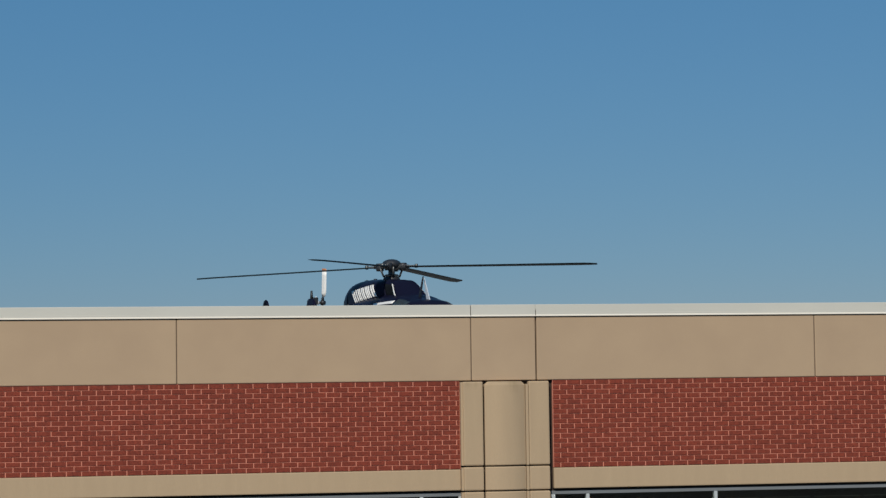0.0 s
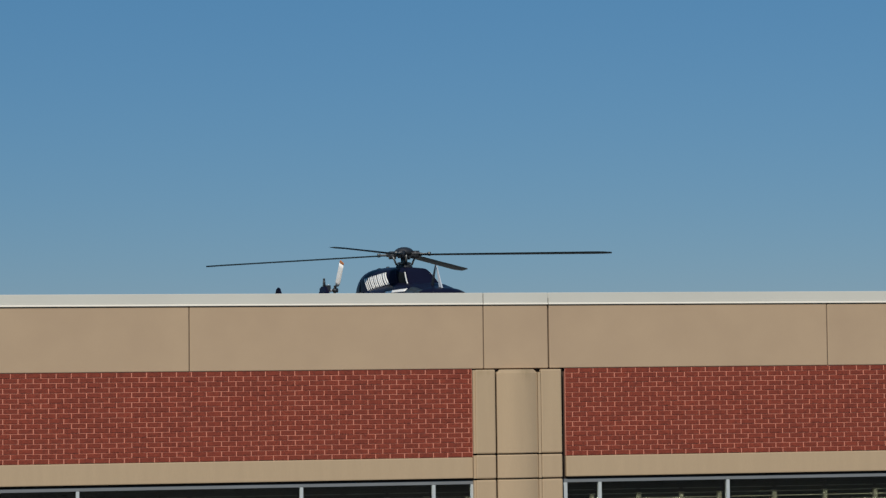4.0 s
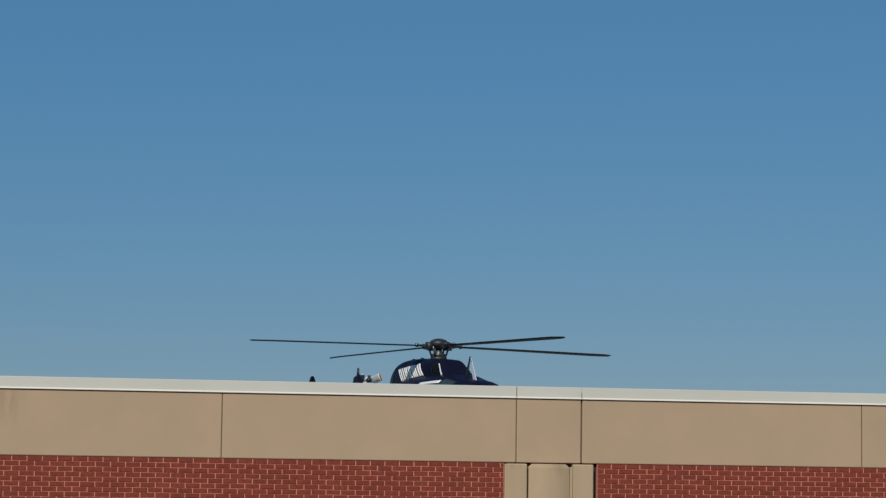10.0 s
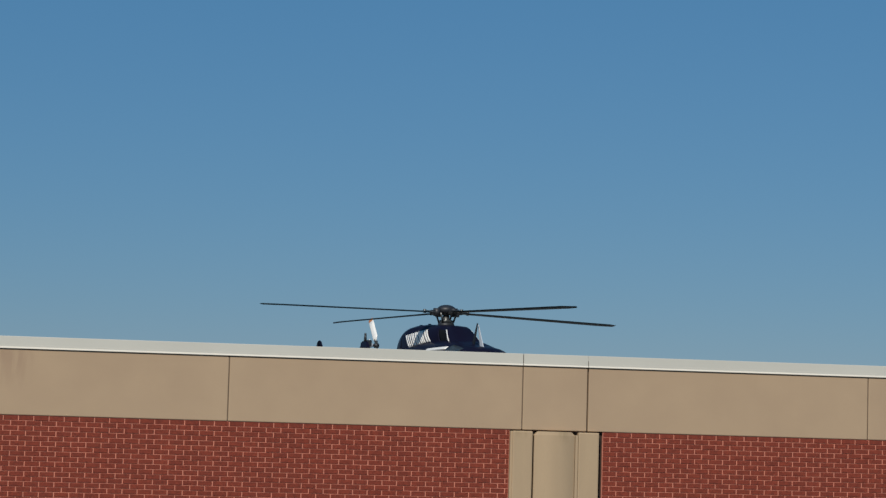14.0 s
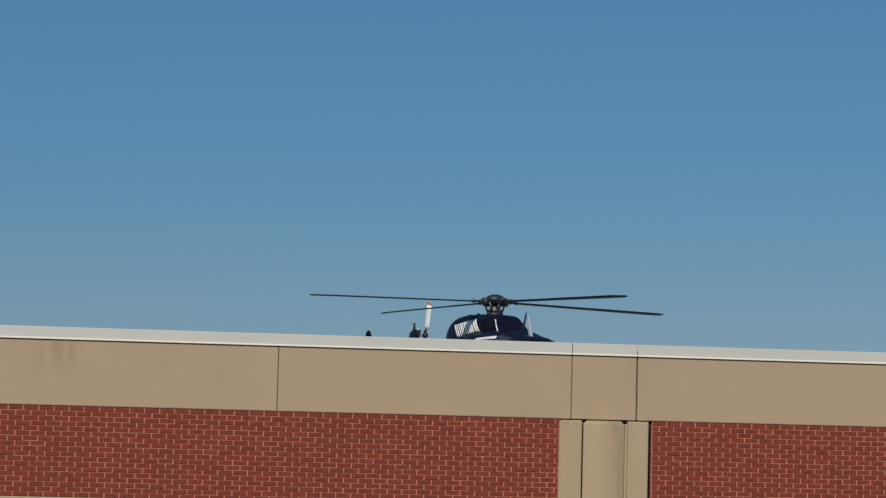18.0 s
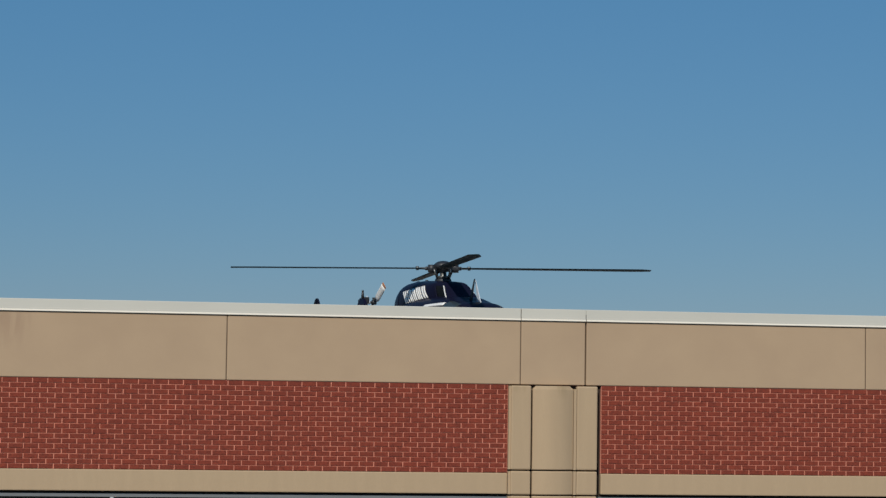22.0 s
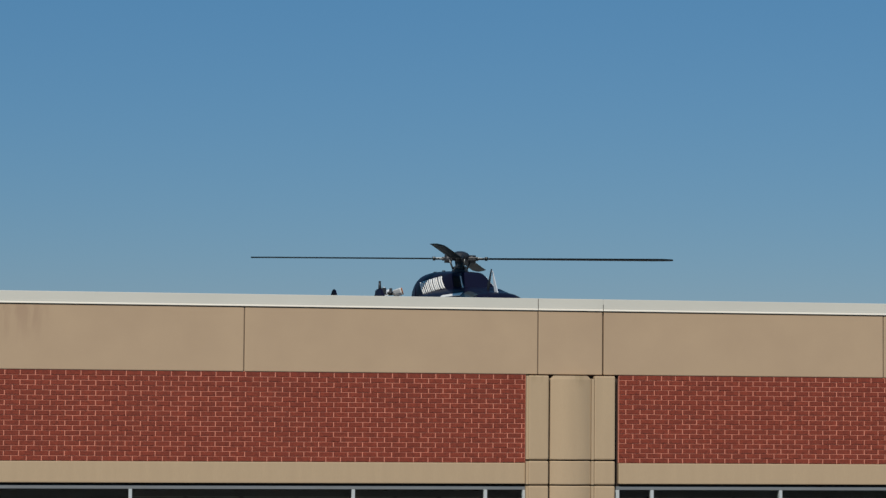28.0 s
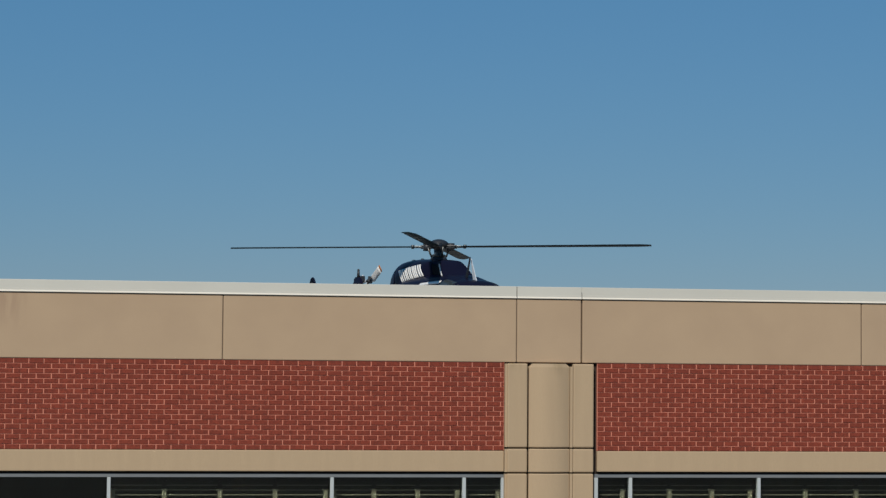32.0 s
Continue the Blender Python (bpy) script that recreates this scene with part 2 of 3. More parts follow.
M_ROOF = material("roof_membrane", (0.42, 0.41, 0.38), 0.9, second=(0.34, 0.33, 0.31), scale=0.4, grain=0.2)
M_PAD = material("pad_concrete", (0.36, 0.35, 0.33), 0.9, second=(0.30, 0.29, 0.27), scale=0.5, grain=0.2)
M_ASPHALT = material("asphalt", (0.05, 0.05, 0.05), 0.9, second=(0.065, 0.063, 0.06), scale=0.2, grain=0.3, grain_scale=30)
M_NAVY = material("navy_paint", (0.0078, 0.0084, 0.0225), 0.30, second=(0.0066, 0.0071, 0.0185), scale=2, spec=0.025)
M_BLACK = material("black_composite", (0.014, 0.016, 0.02), 0.5, second=(0.02, 0.022, 0.026), scale=3)
M_BLADE = material("blade_paint", (0.009, 0.019, 0.024), 0.55, second=(0.013, 0.025, 0.030), scale=1.5, amount=0.8, spec=0.12)
M_STEEL = material("dark_steel", (0.16, 0.165, 0.16), 0.4, metal=0.7, second=(0.07, 0.075, 0.075), scale=8)
M_WHITE = material("white_paint", (0.80, 0.79, 0.75), 0.35, second=(0.74, 0.73, 0.69), scale=4)
M_PALE = material("pale_grey_paint", (0.52, 0.56, 0.60), 0.45, second=(0.46, 0.50, 0.54), scale=6)
M_ORANGE = material("orange_paint", (0.50, 0.19, 0.07), 0.4, second=(0.42, 0.16, 0.06), scale=4)
M_SCREEN = material("intake_mesh", (0.007, 0.009, 0.011), 0.8, spec=0.08)
M_SMOKED = material("smoked_panel", (0.026, 0.033, 0.034), 0.28, second=(0.040, 0.045, 0.044), scale=5, spec=0.5)
M_BIRD = material("brown_feathers", (0.13, 0.09, 0.035), 0.8, second=(0.09, 0.06, 0.028), scale=30)
M_BUFF = material("buff_feathers", (0.20, 0.14, 0.06), 0.8, second=(0.15, 0.10, 0.05), scale=30)


def glass(name, tint, rough=0.02):
    m = bpy.data.materials.new(name)
    m.use_nodes = True
    b = m.node_tree.nodes["Principled BSDF"]
    b.inputs["Base Color"].default_value = (*tint, 1)
    b.inputs["Roughness"].default_value = rough
    b.inputs["Transmission Weight"].default_value = 1.0
    b.inputs["IOR"].default_value = 1.45
    return m


M_GLASS = glass("window_glass", (0.55, 0.62, 0.58))
M_CANOPY = glass("canopy_glass", (0.10, 0.12, 0.14), 0.04)


# ---- mesh helpers ----
def finish(bm, smooth=False):
    bmesh.ops.recalc_face_normals(bm, faces=bm.faces)
    for f in bm.faces:
        f.smooth = smooth
    return bm


def part(name, bm, mat, parent=None, label="", at=None):
    """Links a bmesh as one mesh object, under a thing or a part where one is given."""
    me = bpy.data.meshes.new(name)
    bm.to_mesh(me)
    bm.free()
    me.materials.append(mat)
    ob = new(name, me)
    if parent is not None:
        ob.parent = parent
    if at is not None:
        ob.matrix_basis = at
    if label:
        ob["label"] = label
    return ob


def box(x0, x1, y0, y1, z0, z1, bevel=0.0, bm=None):
    own = bmesh.new()
    bmesh.ops.create_cube(own, size=1.0, matrix=Matrix.Translation(((x0 + x1) / 2, (y0 + y1) / 2, (z0 + z1) / 2)) @ Matrix.Diagonal((x1 - x0, y1 - y0, z1 - z0, 1)))
    if bevel:
        bmesh.ops.bevel(own, geom=own.edges[:], offset=bevel, segments=2, affect="EDGES", profile=0.6)
    finish(own)
    if bm is None:
        return own
    return join(bm, own)


def join(bm, other):
    me = bpy.data.meshes.new("tmp")
    other.to_mesh(me)
    other.free()
    bm.from_mesh(me)
    bpy.data.meshes.remove(me)
    return bm


def tube(p, q, r0, r1=None, sides=12, bm=None):
    p, q = Vector(p), Vector(q)
    own = bmesh.new()
    bmesh.ops.create_cone(own, cap_ends=True, segments=sides, radius1=r0, radius2=r0 if r1 is None else r1, depth=(q - p).length,
                          matrix=Matrix.Translation((p + q) / 2) @ (q - p).to_track_quat("Z", "Y").to_matrix().to_4x4())
    finish(own, True)
    return own if bm is None else join(bm, own)


def pipe(points, r, sides=10):
    """A bent round bar through points."""
    bm = bmesh.new()
    pts = [Vector(p) for p in points]
    rings = []
    for i, p in enumerate(pts):
        d = (pts[min(i + 1, len(pts) - 1)] - pts[max(i - 1, 0)]).normalized()
        q = d.to_track_quat("Z", "Y")
        rings.append([bm.verts.new(p + q @ Vector((math.cos(a) * r, math.sin(a) * r, 0))) for a in [math.tau * k / sides for k in range(sides)]])
    for a, b in zip(rings, rings[1:]):
        for k in range(sides):
            bm.faces.new((a[k], a[(k + 1) % sides], b[(k + 1) % sides], b[k]))
    bm.faces.new(rings[0]), bm.faces.new(rings[-1])
    return finish(bm, True)


def loft(stations, sides=28, power=2.6):
    """A body along x through rounded cross-sections: (x, middle height, half width, half height, and how boxy, where they differ)."""
    bm = bmesh.new()
    rings = []
    for x, zc, hw, hh, *own in stations:
        ring, power = [], own[0] if own else power
        for k in range(sides):
            a = math.tau * k / sides
            c, s = math.cos(a), math.sin(a)
            ring.append(bm.verts.new((x, math.copysign(abs(c) ** (2 / power), c) * hw, zc + math.copysign(abs(s) ** (2 / power), s) * hh)))
        rings.append(ring)
    for a, b in zip(rings, rings[1:]):
        for k in range(sides):
            bm.faces.new((a[k], a[(k + 1) % sides], b[(k + 1) % sides], b[k]))
    bm.faces.new(rings[0]), bm.faces.new(rings[-1])
    return finish(bm, True)


def smooth_stations(st, steps=4):
    """Rounds a list of stations by gliding curves between them."""
    out = []
    for i in range(len(st) - 1):
        p0, p1, p2, p3 = [np.array(st[max(0, min(len(st) - 1, i + k))], float) for k in (-1, 0, 1, 2)]
        for k in range(steps):
            u = k / steps
            out.append(tuple(0.5 * (2 * p1 + (p2 - p0) * u + (2 * p0 - 5 * p1 + 4 * p2 - p3) * u * u + (3 * p1 - p0 - 3 * p2 + p3) * u ** 3)))
    out.append(tuple(st[-1]))
    return out



def thing(name, at, label, category, group=""):
    return place(tagged(new(name), label, category, group), at)


def place(ob, at):
    ob.matrix_basis = at
    return ob


# ---- the building ----
ZB = 8.0                                # underside of the coping
X_W, X_E, Y_N = -30.0, 40.0, 48.0       # the block's ends
Z_PANEL, Z_BRICK, Z_BAND = ZB - 0.88, ZB - 2.087, ZB - 2.376
JOINTS = (-4.04, 0.0, 0.917, 4.96)
PIL = (-0.16, 1.13)                     # the pilaster's sides


def structure(name, bm, mat, label, category):
    return tagged(part(name, bm, mat), label, category, kind="structure")


def ground():
    bm = bmesh.new()
    bmesh.ops.create_grid(bm, x_segments=8, y_segments=8, size=3000)
    structure("ground", finish(bm), M_ASPHALT, "wide grey asphalt ground round the building", "ground")


def shell():
    """The plain walls, roof and floor that close the block."""
    bm = box(X_W, X_E, 0.10, 0.40, 0.0, 3.80)
    box(X_W, X_E, 0.10, 0.40, Z_BAND + 0.005, ZB, bm=bm)
    for a, b in ((X_W, -11.0), (PIL[0] + 0.02, PIL[1] - 0.02), (12.1, X_E)):
        box(a, b, 0.10, 0.40, 3.80, Z_BAND + 0.005, bm=bm)
    wall = structure("wall_south", bm, M_MORTAR, "long two-storey brick and precast wall with a parapet", "wall")
    for name, x0, x1, y0, y1 in (("wall_west", X_W, X_W + 0.3, 0.40, Y_N), ("wall_east", X_E - 0.3, X_E, 0.40, Y_N), ("wall_north", X_W + 0.3, X_E - 0.3, Y_N - 0.3, Y_N)):
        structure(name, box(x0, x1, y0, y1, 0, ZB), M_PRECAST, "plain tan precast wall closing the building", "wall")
    structure("roof", box(X_W + 0.3, X_E - 0.3, 0.40, Y_N - 0.3, 6.45, 6.70), M_ROOF, "flat pale grey roof behind the parapet", "roof")
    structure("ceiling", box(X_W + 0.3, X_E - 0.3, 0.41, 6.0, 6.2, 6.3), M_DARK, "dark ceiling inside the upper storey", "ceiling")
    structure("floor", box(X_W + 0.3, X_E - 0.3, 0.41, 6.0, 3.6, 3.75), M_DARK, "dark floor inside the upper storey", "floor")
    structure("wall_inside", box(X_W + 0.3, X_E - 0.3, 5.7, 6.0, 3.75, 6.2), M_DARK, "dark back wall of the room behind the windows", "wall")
    return wall


def coping(wall):
    for a, b in ((X_W - 0.03, JOINTS[1] - 0.004), (JOINTS[1] + 0.004, JOINTS[2] - 0.004), (JOINTS[2] + 0.004, X_E + 0.03)):
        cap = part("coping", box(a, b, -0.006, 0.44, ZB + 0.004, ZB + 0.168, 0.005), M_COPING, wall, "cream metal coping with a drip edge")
        lip = bmesh.new()                # the sloping drip edge, its bright line put into the colour
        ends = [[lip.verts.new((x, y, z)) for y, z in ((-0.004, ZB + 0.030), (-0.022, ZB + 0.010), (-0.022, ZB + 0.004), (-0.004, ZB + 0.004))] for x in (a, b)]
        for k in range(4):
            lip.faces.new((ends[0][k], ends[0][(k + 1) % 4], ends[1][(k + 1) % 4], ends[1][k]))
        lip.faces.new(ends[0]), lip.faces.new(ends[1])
        part("drip_edge", finish(lip), M_EDGE_LIT, cap, "folded drip edge with its highlight painted in")
    part("coping_seam", box(JOINTS[1] - 0.2, JOINTS[2] + 0.2, -0.002, 0.40, ZB + 0.012, ZB + 0.155), M_SEALANT, wall)
    part("seam_cover", box(JOINTS[2] - 0.0035, JOINTS[2] + 0.0035, -0.004, 0.40, ZB + 0.095, ZB + 0.162), M_COPING, wall)


def parapet_panels(wall):
    edges = [X_W, -24.4, -20.3, -16.25, -12.2, -8.12, *JOINTS, 9.03, 13.1, 17.2, 21.2, 25.3, 29.4, 33.4, X_E]
    wide = {JOINTS[2]: 0.010}
    for a, b in zip(edges, edges[1:]):
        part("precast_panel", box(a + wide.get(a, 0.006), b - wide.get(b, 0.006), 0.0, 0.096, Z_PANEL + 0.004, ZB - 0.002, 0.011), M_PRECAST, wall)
    part("sealant", box(X_W, X_E, 0.045, 0.098, Z_PANEL + 0.02, ZB - 0.02), M_JOINT, wall, "dark sealant in the panel joints")
    for x in edges[1:-1]:                # fuller beads, but for one open joint
        if x != JOINTS[2]:
            part("sealant_bead", box(x - 0.0055, x + 0.0055, 0.006, 0.044, Z_PANEL + 0.012, ZB - 0.012), M_JOINT, wall)


def bands(wall):
    for a, b in ((X_W, -8.12), (-8.10, PIL[0] - 0.008), (PIL[1] + 0.013, 9.03), (9.05, X_E)):
        part("lintel_band", box(a, b, -0.004, 0.096, Z_BAND, Z_BRICK - 0.004, 0.013), M_SILL, wall)


def pilaster(wall):
    """Two flat strips with a half-round shaft between them, in three stacked lifts."""
    lifts = ((ZB - 2.043, Z_PANEL - 0.012), (ZB - 2.383, ZB - 2.061), (3.0, ZB - 2.401), (0.0, 2.98))
    core = part("pilaster", box(PIL[0] - 0.005, PIL[1] + 0.010, 0.06, 0.097, 0.0, Z_PANEL - 0.01), M_SEALANT, wall, "precast pilaster with a half-round shaft")
    for z0, z1 in lifts:
        for a, b in ((-0.133, 0.147), (0.789, 1.080)):
            part("pilaster_strip", box(a, b, -0.055, 0.058, z0, z1, 0.020), M_SILL, core)
        part("pilaster_edge", box(PIL[0] - 0.003, -0.1300, -0.030, 0.056, z0 + 0.004, z1 - 0.004), M_SILL, core)
        bm = bmesh.new()
        n, rows = 40, []
        prof = [(0.172 + (0.742 - 0.172) * k / n, -0.032 - 0.066 * (1 - (2 * k / n - 1) ** 2)) for k in range(n + 1)]
        prof += [(0.742, 0.058), (0.172, 0.058)]
        cut = 0.050 if z1 > 7 else 0.012
        for z in (z0, z0 + 0.012, z1 - cut, z1):
            inset = 0.008 if z in (z0, z1) else 0.0
            trim = cut if z == z1 else 0.0
            rows.append([bm.verts.new((min(max(x, 0.172 + trim), 0.742 - trim), y + (inset if y < 0.02 else 0), z)) for x, y in prof])
        for lo, hi in zip(rows, rows[1:]):
            for k in range(len(prof)):
                j = (k + 1) % len(prof)
                bm.faces.new((lo[k], lo[j], hi[j], hi[k]))
        bm.faces.new(rows[0]), bm.faces.new(rows[-1])
        part("pilaster_shaft", finish(bm), M_SILL, core)
        part("pilaster_fillet", box(0.7480, 0.7850, -0.050, 0.058, z0, z1 - (0.040 if z1 > 7 else 0.0), 0.004), M_SILL, core)


COURSE, GAP, BED = (Z_PANEL - Z_BRICK) / 18, 0.014, 0.008


def brick_mesh(name, length):
    bm = box(-length / 2, length / 2, 0.008, 0.06, -(COURSE - BED) / 2, (COURSE - BED) / 2)
    bmesh.ops.bevel(bm, geom=[e for e in bm.edges if all(v.co.y < 0.02 for v in e.verts)], offset=0.0025, segments=1, affect="EDGES")
    me = bpy.data.meshes.new(name)
    finish(bm).to_mesh(me)
    bm.free()
    me.materials.append(M_BRICK)
    return me


def brick_field(wall, x0, x1, near, joint, BL):
    """Running bond between two ends; the columns next to `near` are bricks of their own, the rest one mesh."""
    field = part("brick_field", box(x0, x1, 0.0150, 0.099, Z_BRICK, Z_PANEL + 0.003), M_MORTAR, wall, "red-brown brick field in running bond with pale mortar")
    whole = brick_mesh("brick", BL - GAP)
    rest_v, rest_f = [], []
    rng = random.Random(int(abs(x0) * 10))
    single = 0
    for row in range(18):
        z = Z_BRICK + (row + 0.5) * COURSE
        first = x0 - BL + (joint + (0.0 if row % 2 else 0.5 * BL) - x0) % BL
        k = 0
        while first + k * BL < x1:
            a, b = max(first + k * BL, x0), min(first + (k + 1) * BL, x1)
            k += 1
            if b - a < 0.03:
                continue
            mid, w, out = (a + b) / 2, b - a - GAP, rng.uniform(-0.0028, 0.0022)
            full = b - a > BL - 1e-4
            if full and abs(mid - near) < 3.25 and single < 295:
                ob = new("brick", whole)
                ob.parent = field
                ob.location = (mid, out, z)
                ob.rotation_euler = (0, rng.uniform(-0.004, 0.004), rng.uniform(-0.004, 0.004))
                single += 1
                continue
            n, h, y = len(rest_v), (COURSE - BED) / 2, 0.008 + out
            rest_v += [(mid + sx * w / 2 * s, yy, z + sz * (h if s == 1 else h - 0.0025)) for yy, s in ((y, 1 - 0.005 / w), (y + 0.0025, 1), (0.06, 1)) for sx, sz in ((-1, -1), (1, -1), (1, 1), (-1, 1))]
            rest_f.append((n, n + 1, n + 2, n + 3))
            for lo in (0, 4):
                rest_f += [(n + lo + i, n + lo + 4 + i, n + lo + 4 + (i + 1) % 4, n + lo + (i + 1) % 4) for i in range(4)]
    me = bpy.data.meshes.new("bricks_beyond")
    me.from_pydata(rest_v, [], rest_f)
    me.materials.append(M_BRICK)
    ob = new("bricks_beyond", me)
    ob.parent = field
    ob["kind"] = "stuff"


WINDOWS = ((-11.0, PIL[0] + 0.02, (-9.0, -7.37, -5.53, -2.53, -0.71)), (PIL[1] - 0.02, 12.1, (1.63, 3.475, 6.475, 8.32)))


def windows():
    for i, (x0, x1, mulls) in enumerate(WINDOWS):
        z0, z1 = 3.80, Z_BAND - 0.034
        frame_ob = structure(f"window_{i + 1}", box(x0, x1, 0.045, 0.12, z1 - 0.048, z1, 0.004), M_HEAD, "ribbon window with grey aluminium frames and dark glass", "window")
        # dark filler in the gap paints the shade under the lintel band
        part("head_gap", box(x0, x1, 0.085, 0.12, z1 + 0.001, Z_BAND - 0.001), M_SEALANT, frame_ob)
        part("window_sill", box(x0, x1, -0.03, 0.12, z0, z0 + 0.06, 0.005), M_ALU, frame_ob)
        ends = [x0 + 0.001, *mulls, x1 - 0.001]
        for j, x in enumerate(ends):
            a, b = (x, x + 0.055) if j == 0 else (x - 0.055, x) if j == len(ends) - 1 else (x - 0.023, x + 0.023)
            part("mullion", box(a, b, 0.038, 0.118, z0 + 0.06, z1 - 0.049, 0.005), M_ALU, frame_ob)
        for a, b in zip(ends, ends[1:]):
            pane = part("pane", box(a + 0.024, b - 0.024, 0.080, 0.088, z0 + 0.062, z1 - 0.050), M_GLASS, frame_ob)
            pane.visible_shadow = False


def louvre_screens():
    """Slatted screens on posts, inside the room close behind the glass."""
    top = ZB - 2.575
    for x0, x1, mulls in WINDOWS:
        ends = [x0, *mulls, x1]
        for a, b in zip(ends, ends[1:]):
            if b - a < 0.4 or a == -7.37:
                continue
            n = max(1, round((b - a) / 0.70))
            step = (b - a) / n
            ob = thing("louvre_screen", pose((a + b) / 2, 0.29, 0), "olive slatted screen on posts behind dark window glass", "window screen", "screens behind the windows")
            w = (b - a) / 2
            for k in range(n + 1):
                x = max(-w + 0.06, min(w - 0.06, -w + k * step))
                post = part("post", box(x - 0.030, x + 0.030, -0.035, 0.035, 3.751, top - 0.075, 0.008), M_BLIND, ob)
                part("post_cap", box(x - 0.042, x + 0.042, -0.045, 0.045, top - 0.074, top - 0.050, 0.008), M_BLIND, post)
            for k in range(n):
                p, q = -w + k * step + 0.07, -w + (k + 1) * step - 0.07
                for r in range(9):
                    z = top - 0.065 * r
                    part("slat", box(p - 0.04, q + 0.04, -0.012, 0.012, z - 0.006, z + 0.006), M_BLIND, ob)


# ---- the helicopter, standing on the roof ----
HUB = Vector((3.420, 26.896, ZB + 2.235))
HUB_Z = 3.10
CB = 3.2                                 # how boxy the cabin is
HEADING = -78.4                          # degrees of the nose from +x
VIEW = -9.4                              # the turn of a viewer in front of the wall
LIFT = 0.25                              # the height of the skids
PAD_Z = HUB.z - HUB_Z - LIFT

CABIN = smooth_stations([(3.46, 1.05, 0.06, 0.06), (3.38, 1.05, 0.32, 0.30), (3.05, 1.09, 0.74, 0.67), (2.55, 1.18, 0.89, 0.94), (2.05, 1.22, 0.875, 0.995), (1.50, 1.28, 0.855, 1.06),
                         (0.4, 1.31, 0.86, 1.08), (-0.8, 1.32, 0.84, 1.06), (-1.6, 1.40, 0.72, 0.90), (-2.2, 1.58, 0.52, 0.64), (-2.9, 1.78, 0.30, 0.34), (-3.4, 1.86, 0.25, 0.25)])


def cowl_ring(x, top, half, power):
    """A station of the cowling: its place, crown, half width, and how boxy it is."""
    return (x, (top + 1.6) / 2, half, (top - 1.6) / 2, power)


COWL = smooth_stations([cowl_ring(*c) for c in (
    (1.86, 2.08, 0.37, 3.5), (1.62, 2.22, 0.42, 4.5), (1.24, 2.475, 0.42, 5.5), (0.90, 2.70, 0.36, 5.5), (0.68, 2.735, 0.37, 4.6), (0.38, 2.765, 0.47, 3.8), (0.0, 2.785, 0.54, 3.4),
    (-0.5, 2.81, 0.575, 3.3), (-1.1, 2.815, 0.585, 3.3), (-1.6, 2.785, 0.575, 3.3), (-2.0, 2.70, 0.53, 3.1), (-2.35, 2.54, 0.45, 2.8), (-2.7, 2.32, 0.31, 2.5), (-3.0, 2.12, 0.16, 2.2))])


def section(st, x, power):
    """Middle height, half width, half height and boxiness of a body at x."""
    for a, b in zip(st, st[1:]):
        if min(a[0], b[0]) <= x <= max(a[0], b[0]):
            u = (x - a[0]) / ((b[0] - a[0]) or 1)
            out = [a[i] + (b[i] - a[i]) * u for i in range(1, len(a))]
            return out if len(out) == 4 else [*out, power]
    return [*st[0][1:4], power]


def patch(st, power, side, corners, proud=0.008, nu=10, nv=6):
    """A panel that follows a body's side: corners (x, z) at low rear, low front, high front, high rear."""
    bm = bmesh.new()
    sheets = []
    for off in (proud, -0.01):
        rows = []
        for j in range(nv + 1):
            v = j / nv
            row = []
            for i in range(nu + 1):
                u = i / nu
                lo = [corners[0][k] * (1 - u) + corners[1][k] * u for k in (0, 1)]
                hi = [corners[3][k] * (1 - u) + corners[2][k] * u for k in (0, 1)]
                x, z = lo[0] * (1 - v) + hi[0] * v, lo[1] * (1 - v) + hi[1] * v
                zc, hw, hh, boxy = section(st, x, power)
                y = hw * (1 - min(0.999, abs(z - zc) / hh) ** boxy) ** (1 / boxy)
                nrm = Vector((0, y / hw ** 2, (z - zc) / hh ** 2)).normalized()
                row.append(bm.verts.new((x, side * (y + off * nrm.y), z + off * nrm.z)))
            rows.append(row)
        sheets.append(rows)
        for a, b in zip(rows, rows[1:]):
            for i in range(nu):
                bm.faces.new((a[i], a[i + 1], b[i + 1], b[i]))
    t, b = sheets
    rim_t = t[0] + [r[-1] for r in t[1:]] + t[-1][-2::-1] + [r[0] for r in t[-2:0:-1]]
    rim_b = b[0] + [r[-1] for r in b[1:]] + b[-1][-2::-1] + [r[0] for r in b[-2:0:-1]]
    for k in range(len(rim_t)):
        j = (k + 1) % len(rim_t)
        bm.faces.new((rim_t[k], rim_t[j], rim_b[j], rim_b[k]))
    return finish(bm, True)


